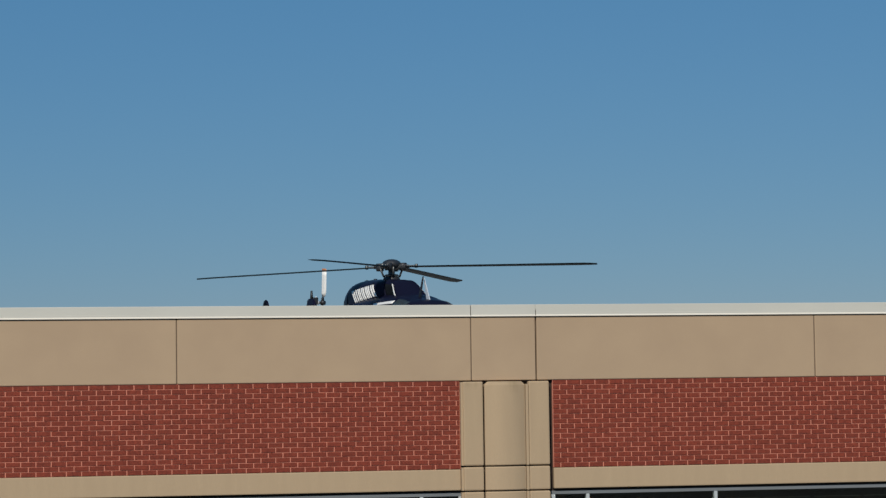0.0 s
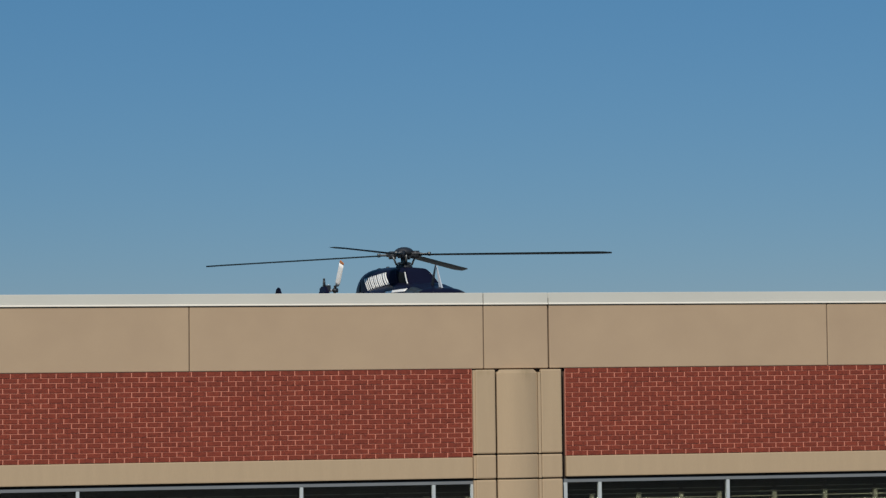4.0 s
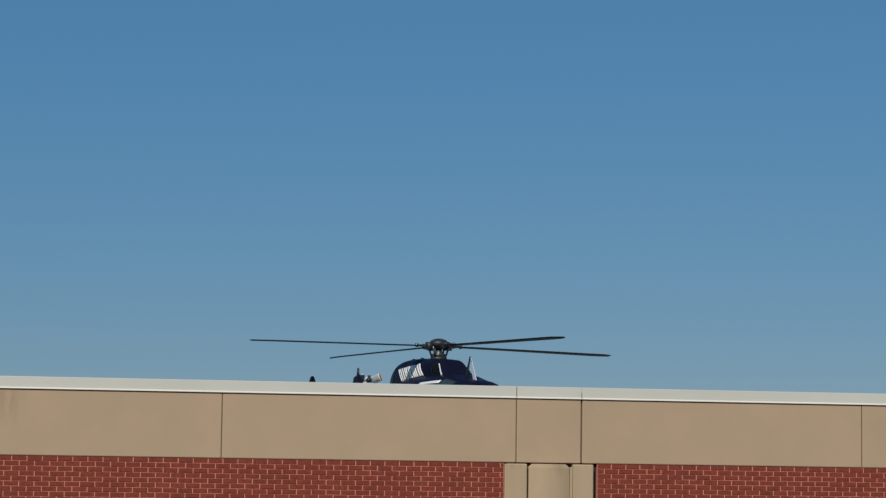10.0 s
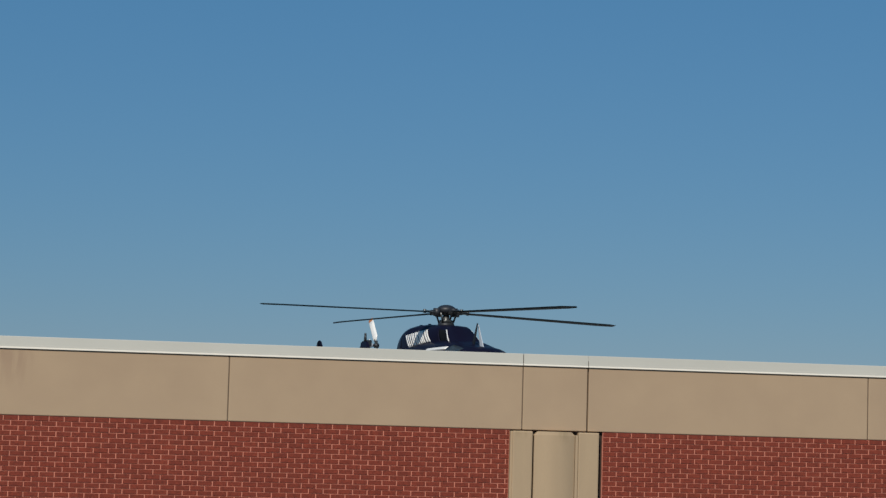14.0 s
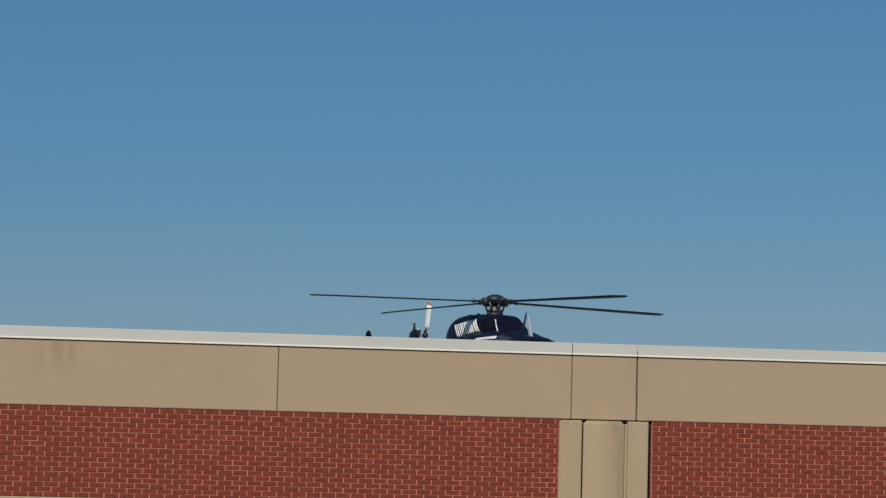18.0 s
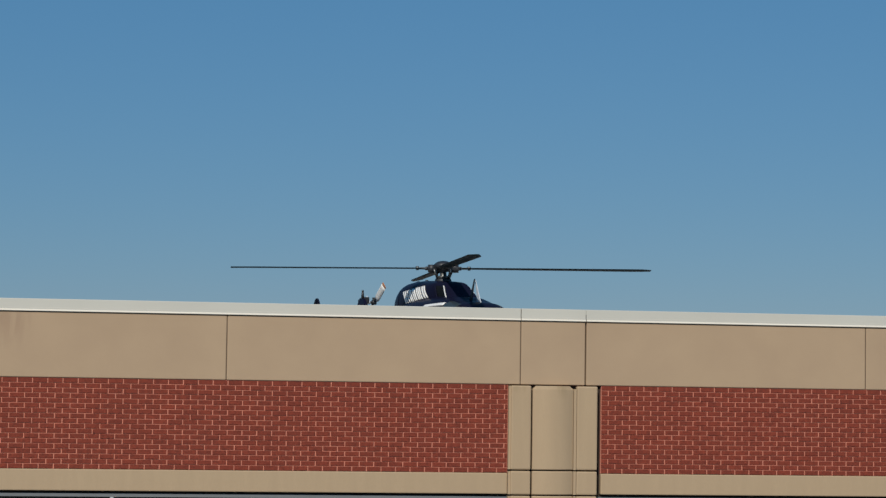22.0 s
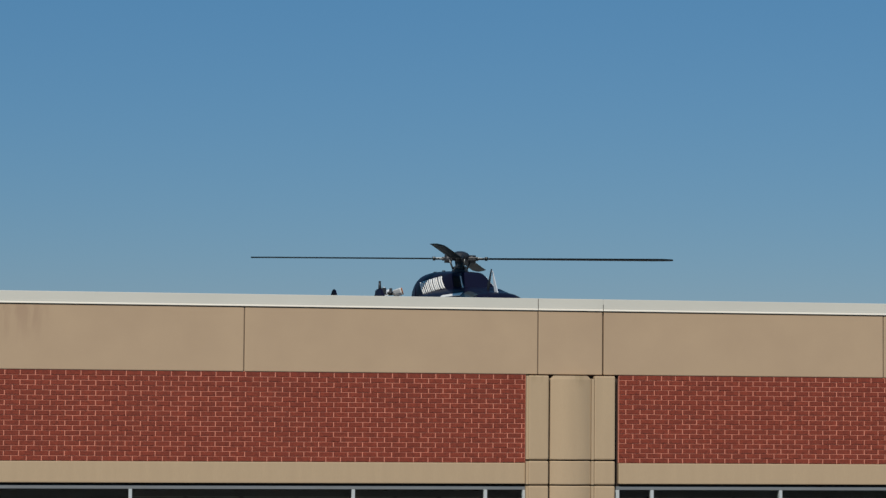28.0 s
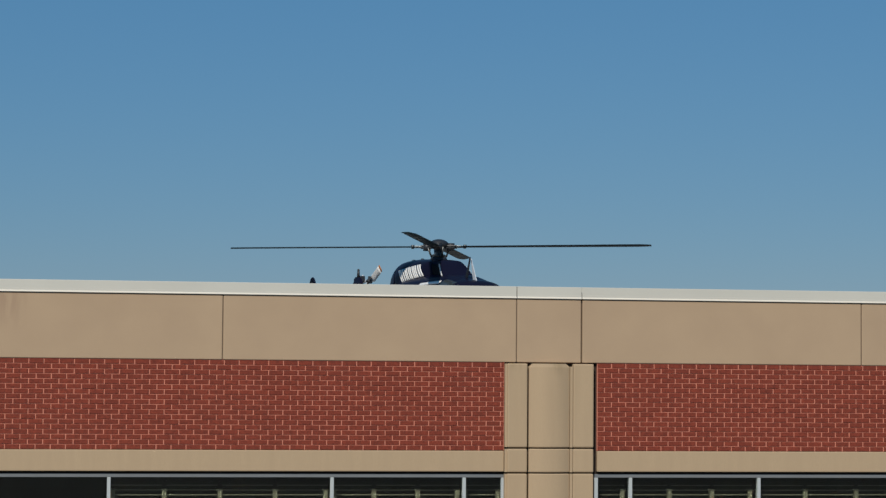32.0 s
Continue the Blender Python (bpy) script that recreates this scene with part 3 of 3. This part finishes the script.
def blade_mesh(r0, r1, chord, thick, twist0, twist1, tip_taper=0.6, sweep=0.0, rows=14):
    """A rotor blade along +x with an aerofoil section, leading edge to +y."""
    bm = bmesh.new()
    foil = [(0.30, 0.0), (0.24, 0.36), (0.08, 0.50), (-0.2, 0.38), (-0.70, 0.03), (-0.70, -0.03), (-0.2, -0.26), (0.08, -0.36), (0.24, -0.30)]
    rings = []
    for i in range(rows + 1):
        u = i / rows
        x = r0 + (r1 - r0) * u
        c = chord * (1 if u < 0.94 else 1 - (1 - tip_taper) * (u - 0.94) / 0.06)
        c *= 0.62 + 0.38 * min(1, u / 0.06)
        th = math.radians(twist0 + (twist1 - twist0) * u)
        back = sweep * max(0, (u - 0.9) / 0.1)
        rings.append([bm.verts.new((x, (a * math.cos(th) - b * thick / c * math.sin(th)) * c - back, (a * math.sin(th) + b * thick / c * math.cos(th)) * c)) for a, b in foil])
    for a, b in zip(rings, rings[1:]):
        for k in range(len(foil)):
            j = (k + 1) % len(foil)
            bm.faces.new((a[k], a[j], b[j], b[k]))
    bm.faces.new(rings[0]), bm.faces.new(rings[-1])
    return finish(bm, True)


def helicopter():
    heli = thing("helicopter", pose(HUB.x, HUB.y, PAD_Z, 0, 0, HEADING), "dark navy helicopter with four black blades standing on the roof", "helicopter")
    body = part("fuselage", loft(CABIN, 40, CB), M_NAVY, heli)
    cowl = part("engine_cowling", loft(COWL, 36, 2.6), M_NAVY, heli, "navy engine cowling with white marking bars")
    # white marking along both sides of the cowling: upright strokes that lean back, as plain bars
    strokes = ((0.0, 0.075), (0.112, 0.078), (0.245, 0.080), (0.375, 0.078), (0.475, 0.080), (0.605, 0.062), (0.685, 0.105), (0.835, 0.075), (0.925, 0.075), (1.015, 0.085), (1.145, 0.090), (1.255, 0.090))
    for side in (-1, 1):
        for off, wide in strokes:
            a, z0 = off - 1.08, 2.235 + 0.083 * off
            part("marking_bar", patch(COWL, 3, side, ((a, z0), (a + wide, z0 + 0.004), (a + wide - 0.315, z0 + 0.314), (a - 0.32, z0 + 0.31)), 0.005, 2, 6), M_WHITE, cowl, "white bar of a marking")
        part("intake_screen", patch(COWL, 3, side, ((0.66, 2.30), (1.36, 2.24), (0.87, 2.60), (0.52, 2.64)), 0.006), M_SCREEN, cowl, "black air intake mesh")
        part("intake_frame", patch(COWL, 3, side, ((0.58, 2.30), (0.64, 2.30), (0.50, 2.66), (0.45, 2.66)), 0.010, 3, 8), M_NAVY, cowl)
        part("trim_strip", patch(COWL, 3, side, ((1.40, 2.20), (1.47, 2.20), (0.93, 2.615), (0.87, 2.62)), 0.010, 3, 12), M_WHITE, cowl, "white trim strip")
        part("cowling_panel", patch(COWL, 3, side, ((-2.15, 2.05), (-1.70, 2.02), (-1.70, 2.50), (-2.05, 2.44)), 0.004), M_NAVY, cowl)
        for x in (-1.62, -0.02):
            part("panel_seam", patch(COWL, 3, side, ((x, 1.90), (x + 0.018, 1.90), (x - 0.09, 2.70), (x - 0.11, 2.70)), 0.003, 2, 12), M_SCREEN, cowl)
    part("exhaust_pipe", tube((-1.62, 0, 2.62), (-1.80, 0, 2.80), 0.085, 0.08, 16), M_STEEL, cowl)
    part("beacon", tube((-1.15, 0, 2.805), (-1.15, 0, 2.86), 0.06, 0.035, 12), M_BLACK, cowl)
    # cabin
    for side in (-1, 1):
        part("windshield", patch(CABIN, CB, side, ((1.80, 1.42), (2.62, 1.30), (2.30, 1.68), (1.62, 2.08)), 0.006), M_CANOPY, body, "dark tinted windshield")
        for x0, x1 in ((0.78, 1.62), (-0.35, 0.68)):
            door = part("door", patch(CABIN, CB, side, ((x0, 0.80), (x1, 0.80), (x1 - 0.05, 2.08), (x0, 2.10)), 0.005), M_NAVY, body)
            part("door_window", patch(CABIN, CB, side, ((x0 + 0.08, 1.38), (x1 - 0.10, 1.36), (x1 - 0.16, 1.98), (x0 + 0.08, 2.02)), 0.011), M_CANOPY, door, "dark tinted window")
            part("door_handle", tube((x0 + 0.1, side * 0.775, 1.25), (x0 + 0.24, side * 0.775, 1.25), 0.012), M_STEEL, door)
        part("side_stripe", patch(CABIN, CB, side, ((0.55, 2.09), (1.78, 2.10), (1.78, 2.17), (0.62, 2.145)), 0.007, 14, 3), M_WHITE, body, "white painted stripe")
        part("roof_window", patch(CABIN, CB, side, ((1.84, 1.97), (2.66, 1.80), (2.46, 2.11), (1.86, 2.205)), 0.008, 12, 8), M_SMOKED, body, "smoked roof window")
        part("chin_window", patch(CABIN, CB, side, ((2.3, 0.80), (2.75, 0.95), (2.72, 1.12), (2.3, 1.10)), 0.005), M_CANOPY, body)
    # wire cutter and blade antenna on the roof
    for name, mat, label, outline, y, thick in (
            ("wire_cutter", M_BLACK, "black wire cutter blade on the roof", ((1.74, 2.10), (1.90, 2.10), (2.15, 2.745), (2.10, 2.75)), 0.0, 0.016),
            ("antenna", M_PALE, "pale grey blade antenna", ((2.20, 2.14), (2.42, 2.11), (2.04, 2.715), (2.00, 2.72)), 0.065, 0.012)):
        bm = bmesh.new()
        for dy in (-thick, thick):
            for x, z in outline:
                bm.verts.new((x, y + dy * (1 if z < 2.3 else 0.5), z))
        bmesh.ops.convex_hull(bm, input=bm.verts[:])
        part(name, finish(bm), mat, heli, label)
    # tail
    part("tail_boom", loft([(-3.2, 1.83, 0.27, 0.28), (-4.5, 1.93, 0.21, 0.21), (-6.0, 2.03, 0.15, 0.15), (-6.9, 2.08, 0.11, 0.11)], 20, 2.0), M_NAVY, heli)
    bm = bmesh.new()
    outline = ((-5.65, 1.95), (-5.85, 2.40), (-5.98, 2.56), (-6.30, 2.58), (-6.42, 2.40), (-6.65, 2.05), (-6.95, 1.35), (-6.75, 1.20), (-6.35, 1.30))
    for y in (-0.05, 0.05):
        bm.faces.new([bm.verts.new((x, y * (1 if 1.3 < z < 2.5 else 0.5), z)) for x, z in outline])
    bmesh.ops.convex_hull(bm, input=bm.verts[:])
    fin = part("vertical_fin", finish(bm), M_NAVY, heli, "navy vertical fin")
    part("tail_light", tube((-6.16, 0.015, 2.56), (-6.16, 0.015, 2.775), 0.048, 0.030, 10), M_BLACK, fin)
    part("light_cap", tube((-6.16, 0.015, 2.77), (-6.16, 0.015, 2.80), 0.040, 0.018, 10), M_STEEL, fin)
    part("fin_antenna", box(-6.24, -6.12, 0.045, 0.20, 2.44, 2.61, 0.02), M_BLACK, fin)
    part("position_light", tube((-6.18, 0.15, 2.60), (-6.18, 0.15, 2.64), 0.028, 0.018, 10), M_PALE, fin)
    part("gearbox", box(-6.60, -6.28, 0.02, 0.16, 2.36, 2.56, 0.04), M_BLACK, heli)
    part("drive_shaft", tube((-6.45, 0.10, 2.48), (-6.45, 0.44, 2.48), 0.035), M_STEEL, heli)
    part("pitch_arm", box(-6.47, -6.43, 0.40, 0.48, 2.44, 2.62, 0.01), M_STEEL, heli)
    part("shaft_collar", tube((-6.45, 0.27, 2.48), (-6.45, 0.33, 2.48), 0.062, 0.05, 12), M_PALE, heli)
    stab = part("horizontal_stabilizer", box(-5.75, -5.30, -1.49, 1.49, 1.97, 2.01, 0.015), M_NAVY, heli)
    for side in (-1, 1):
        bm = bmesh.new()
        for y in (-0.02, 0.02):
            bm.faces.new([bm.verts.new((x, side * 1.51 + y, z)) for x, z in ((-5.05, 1.60), (-5.30, 2.34), (-5.42, 2.47), (-5.53, 2.51), (-5.66, 2.47), (-5.76, 2.34), (-6.00, 1.62), (-5.9, 1.40), (-5.3, 1.40))])
        bmesh.ops.convex_hull(bm, input=bm.verts[:])
        part("end_plate", finish(bm), M_NAVY, stab)
    # skids
    for side in (-1, 1):
        part("skid", pipe([(2.35, side * 1.15, 0.12), (2.15, side * 1.17, -0.11), (1.85, side * 1.18, -0.19), (0.5, side * 1.18, -0.198), (-1.6, side * 1.18, -0.198)], 0.044), M_BLACK, heli)
    for x in (1.35, -0.95):
        part("cross_tube", pipe([(x, -1.18, -0.18), (x, -1.0, 0.10), (x, -0.55, 0.36), (x, 0.55, 0.36), (x, 1.0, 0.10), (x, 1.18, -0.18)], 0.04), M_BLACK, heli)
    # mast and swashplate, standing still in the cowling
    part("mast", tube((0, 0, 2.6), (0, 0, HUB_Z - 0.05), 0.10, 0.08, 16), M_STEEL, heli)
    part("swashplate", tube((0, 0, 2.86), (0, 0, 2.91), 0.19, 0.16, 20), M_STEEL, heli)
    part("mast_fairing", tube((0.0, 0, 2.74), (0, 0, 2.845), 0.235, 0.19, 24), M_BLACK, heli)
    # main rotor
    bm = tube((0, 0, -0.06), (0, 0, 0.06), 0.13, 0.13, 16)
    for k in range(4):
        join(bm, box(0.0, 0.62, -0.075, 0.075, -0.025, 0.025, 0.01))
        bmesh.ops.rotate(bm, verts=bm.verts[:], cent=(0, 0, 0), matrix=Matrix.Rotation(math.pi / 2, 3, "Z"))
    rotor = part("main_rotor", bm, M_STEEL, heli, "four-blade main rotor with a black domed hub")
    dome = bmesh.new()
    bmesh.ops.create_uvsphere(dome, u_segments=20, v_segments=10, radius=0.245, matrix=Matrix.Translation((0, 0, 0.06)) @ Matrix.Diagonal((1, 1, 0.55, 1)))
    part("hub_dome", finish(dome, True), M_BLACK, rotor)
    blades = []
    for k in range(4):
        turn = Matrix.Rotation(math.pi / 2 * k, 4, "Z")
        if k == 0:
            b0 = part("blade", blade_mesh(0.40, 5.33, 0.345, 0.044, -2.0, -6.0, 0.55, 0.06, 20), M_BLADE, rotor, "black composite rotor blade", at=turn)
            blades.append(b0)
            c0 = part("blade_grip", box(0.16, 0.46, -0.075, 0.075, -0.045, 0.045, 0.02), M_BLACK, rotor, at=turn)
            d0 = part("damper", tube((0.30, 0.02, 0.09), (0.30, 0.02, -0.10), 0.095, 0.095, 14), M_BLACK, rotor, at=turn)
            w0 = part("blade_bolt", tube((0.66, 0, 0.05), (0.66, 0, -0.045), 0.045, 0.035, 10), M_STEEL, rotor, at=turn)
            l0 = part("pitch_link", tube((0.26, 0.14, -0.02), (0.17, 0.10, -0.26), 0.024, 0.024, 8), M_STEEL, rotor, at=turn)
        else:
            for src in (b0, c0, d0, w0, l0):
                ob = new(src.name.split(".")[0], src.data)
                ob.parent, ob.matrix_basis = rotor, turn
                if src is b0:
                    ob["label"] = "black composite rotor blade"
                    blades.append(ob)
    # tail rotor, its blades along local x before they turn
    tail = part("tail_rotor", tube((0, -0.05, 0), (0, 0.07, 0), 0.07, 0.06, 14), M_BLACK, heli, "two-blade white tail rotor with orange tips")
    for k in range(2):
        turn = Matrix.Rotation(math.pi * k, 4, "Y")
        spin = turn @ Matrix.Rotation(math.pi / 2, 4, "X")
        blade = part("tail_blade", blade_mesh(0.16, 0.86, 0.21, 0.020, 18, 18, 0.95, 0, 6), M_WHITE, tail, "white tail rotor blade", at=spin)
        part("blade_tip", blade_mesh(0.86, 0.945, 0.20, 0.021, 18, 18, 0.8, 0, 6), M_ORANGE, blade, "orange blade tip")
        part("blade_root", tube((0.05, 0, 0), (0.22, 0, 0), 0.028, 0.022, 8), M_BLACK, tail, at=turn)
    # up onto the skids
    spun, seen = {rotor, tail, *rotor.children_recursive, *tail.children_recursive}, set()
    for ob in heli.children_recursive:
        if ob not in spun and ob.data.name not in seen:
            seen.add(ob.data.name)
            ob.data.transform(Matrix.Translation((0, 0, LIFT)))
    return heli, rotor, tail, blades


# ---- the swallow ----
def swallow():
    bird = thing("swallow", pose(30, -6, 9), "small brown swallow in flight before the wall", "bird")
    part("body", loft(smooth_stations([(0.075, 0, 0.004, 0.004), (0.06, 0, 0.012, 0.011), (0.035, 0, 0.0165, 0.017), (0.0, -0.002, 0.021, 0.021), (-0.035, 0, 0.015, 0.014), (-0.065, 0.002, 0.007, 0.005)]), 14, 2), M_BUFF, bird)
    part("beak", tube((0.072, 0, 0), (0.086, 0, -0.001), 0.004, 0.001, 8), M_BLACK, bird)
    for side in (-1, 1):
        bm = bmesh.new()
        for z in (0.002, -0.002):
            bm.faces.new([bm.verts.new((x, side * y, z)) for x, y in ((-0.06, 0.0), (-0.055, 0.012), (-0.125, 0.030), (-0.085, 0.004))])
        bmesh.ops.convex_hull(bm, input=bm.verts[:])
        part("tail_feather", finish(bm), M_BIRD, bird)
    wings = []
    for side in (-1, 1):
        bm = bmesh.new()
        lead = ((0.03, 0.01), (0.045, 0.05), (0.02, 0.095), (-0.035, 0.145), (-0.075, 0.172))
        trail = ((-0.035, 0.01), (-0.032, 0.05), (-0.038, 0.09), (-0.062, 0.135), (-0.078, 0.170))
        top = [[bm.verts.new((x, side * y, 0.003 * (1 - i / 5) + 0.006 * math.sin(i))) for i, (x, y) in enumerate(row)] for row in (lead, trail)]
        low = [[bm.verts.new((v.co.x, v.co.y, v.co.z - 0.004)) for v in row] for row in top]
        for i in range(4):
            bm.faces.new((top[0][i], top[0][i + 1], top[1][i + 1], top[1][i]))
            bm.faces.new((low[0][i], low[0][i + 1], low[1][i + 1], low[1][i]))
            bm.faces.new((top[0][i], top[0][i + 1], low[0][i + 1], low[0][i]))
            bm.faces.new((top[1][i], top[1][i + 1], low[1][i + 1], low[1][i]))
        wings.append(part("wing", finish(bm), M_BIRD, bird))
    return bird, wings


# ---- build ----
ground()
WALL = shell()
coping(WALL)
parapet_panels(WALL)
bands(WALL)
pilaster(WALL)
windows()
louvre_screens()
structure("helipad", box(HUB.x - 9, HUB.x + 9, HUB.y - 9, HUB.y + 9, 6.70, PAD_Z, 0.02), M_PAD, "square concrete helipad on the roof", "helipad")
HELI, ROTOR, TAIL, BLADES = helicopter()
BIRD, WINGS = swallow()
brick_field(WALL, -14.0, PIL[0] - 0.008, PIL[0] - 3.25, -3.814, 0.1998)
brick_field(WALL, PIL[1] + 0.013, 14.0, PIL[1] + 3.27, 2.154, 0.2021)


# ---- what moves ----
# the main rotor's angle, counter-clockwise from above, and the tail rotor's, at even seconds (any blade will do: a quarter or half turn is free)
MAIN = {0: 70.7, 1: 4, 2: 27.3, 2.5: 83.2, 4.5: 39.6, 5: 7.0, 6: 30, 7: 53.3, 8: 76.5, 9: 9.5, 10: 33.4, 11: 58, 12: 80.3, 13: 13, 14: 34.8, 14.5: 90.8, 16.5: 46, 17: 13.5, 18: 35.2,
        19: 58.3, 20: 78.5, 20.5: 49, 21: 29.5, 22: 9, 23: 4, 24: 4, 25: 3.5, 28: 84.7, 29: 84, 30: 83, 31: 82.8, 32: 82.8}
TAILS = {0: 85, 1: 10, 2: 72, 5: 140, 6: 45, 7: 115, 8: 17, 9: 90, 10: 6, 11: 82, 12: 165, 13: 58, 14: 130, 17: 16, 18: 76, 19: 152, 20: 50, 21: 57, 22: 31,
         23: 92, 24: 24, 25: 92, 28: 4, 29: 88, 30: 5, 31: 88, 32: 23}


# degrees by which the blades stand up from the hub's plane, and by which the disc leans to the west
CONE = {0: -1.3, 5: -1.35, 7: -1.15, 8: -1.15, 9: -0.75, 10: -0.6, 11: -0.9, 12: -0.7, 14: -0.8, 19: -0.9, 20: -0.4, 21: -0.1, 23: -0.2, 24: 0.1, 25: 0.3, 28: 0.0, 29: 0.15, 30: 0.0, 31: 0.1, 32: 0.0}
LEAN = {0: 0.26, 1: 0.00, 2: 0.23, 5: 0.32, 6: 0.46, 7: 0.40, 8: 0.41, 9: 0.42, 10: 0.49, 11: 0.45, 12: 0.52, 13: 0.53, 14: 0.30, 17: 0.07, 18: 0.46, 19: 0.40, 20: 0.12, 21: 0.51, 22: 0.81, 23: 0.64, 24: 0.37, 25: 0.31, 28: -0.28, 29: 0.00, 30: 0.35, 31: 0.37, 32: 0.35}


def unwound(marks, rate, period):
    """Full angles at the marked times: each the one nearest to what the rate foretells."""
    out, last = [], None
    for t, a in marks.items():
        if last is not None:
            guess = out[-1][1] + sum(rate(last + (t - last) * (k + 0.5) / 20) for k in range(20)) / 20 * (t - last)
            a += round((guess - a) / period) * period
        out.append((t, a))
        last = t
    return out


def main_rate(t):
    """Degrees a second."""
    return 10 * (180 + (47.32 if t < 20.2 else 53.95 if t > 22.5 else 47.32 + 6.63 * (1 - (1 - (t - 20.2) / 2.3) ** 2)))


def tail_rate(t):
    return 10 * (180 + 26.0 + 5.66 * (main_rate(t) / 10 - 180 - 47.32))


def at_time(marks, t):
    return float(np.interp(t, [m[0] for m in marks], [m[1] for m in marks]))


def motions():
    heli_turn = Matrix.Rotation(radians(HEADING), 4, "Z")
    up = Vector((0, 0, 1))
    near = Vector((-math.sin(radians(-VIEW)), -math.cos(radians(-VIEW)), 0))
    right = Vector((math.cos(radians(VIEW)), math.sin(radians(VIEW)), 0))
    main, tail = unwound(MAIN, main_rate, 90), unwound(TAILS, tail_rate, 180)
    rows_main, rows_tail = [], []
    for k in range(32 * FPS + 1):
        t = k / FPS
        axis = (up + near * math.tan(radians(-0.3)) - right * math.tan(radians(at_time(list(LEAN.items()), t)))).normalized()
        tilt = up.rotation_difference(axis).to_matrix().to_4x4()
        rows_main.append((t, Matrix.Translation((0, 0, HUB_Z + LIFT)) @ heli_turn.inverted() @ tilt @ Matrix.Rotation(radians(at_time(main, t) % 360 + VIEW), 4, "Z")))
        rows_tail.append((t, Matrix.Translation((-6.45, 0.44, 2.48 + LIFT)) @ Matrix.Rotation(radians(-at_time(tail, t) % 360), 4, "Y")))
    walk(ROTOR, rows_main)
    walk(TAIL, rows_tail)
    for k, blade in enumerate(BLADES):
        walk(blade, [(t, Matrix.Rotation(math.pi / 2 * k, 4, "Z") @ Matrix.Rotation(radians(-a), 4, "Y")) for t, a in CONE.items()])
    # the swallow comes in from the east, dips and crosses the wall
    walk(BIRD, [(t, pose(x, y, z, roll, pitch, yaw)) for t, x, y, z, roll, pitch, yaw in [
        (0.0, 60, -34, 11, 0, 0, 170), (29.0, 18, -21, 7.6, 0, 0, 165), (30.0, 4.6, -15.3, 6.60, 10, 0, 160), (30.2, 2.08, -14.22, 6.77, 0, -8, 158), (30.3, 0.87, -13.69, 6.92, 10, -8, 160),
        (30.4, -0.27, -13.28, 7.01, 20, -5, 165), (30.5, -1.28, -12.98, 7.05, 20, 0, 172), (30.6, -1.92, -12.81, 6.87, 75, 0, 176), (30.7, -2.14, -12.76, 6.52, 78, -30, 178),
        (30.8, -2.59, -12.67, 6.29, 30, 0, 175), (30.9, -3.26, -12.54, 6.11, 10, 12, 172), (31.0, -4.09, -12.43, 5.96, 0, 10, 174), (31.1, -5.04, -12.33, 5.81, 0, 8, 174), (32.0, -16, -11.5, 5.6, 0, 0, 174)
    ]])
    flap = {0.0: 10, 30.2: 10, 30.4: -35, 30.5: 55, 30.6: 10, 30.7: 20, 30.8: -30, 30.9: 50, 31.0: 0, 32.0: 10}
    for side, wing in zip((-1, 1), WINGS):
        walk(wing, [(t, pose(0, 0, 0, side * a)) for t, a in flap.items()])


motions()
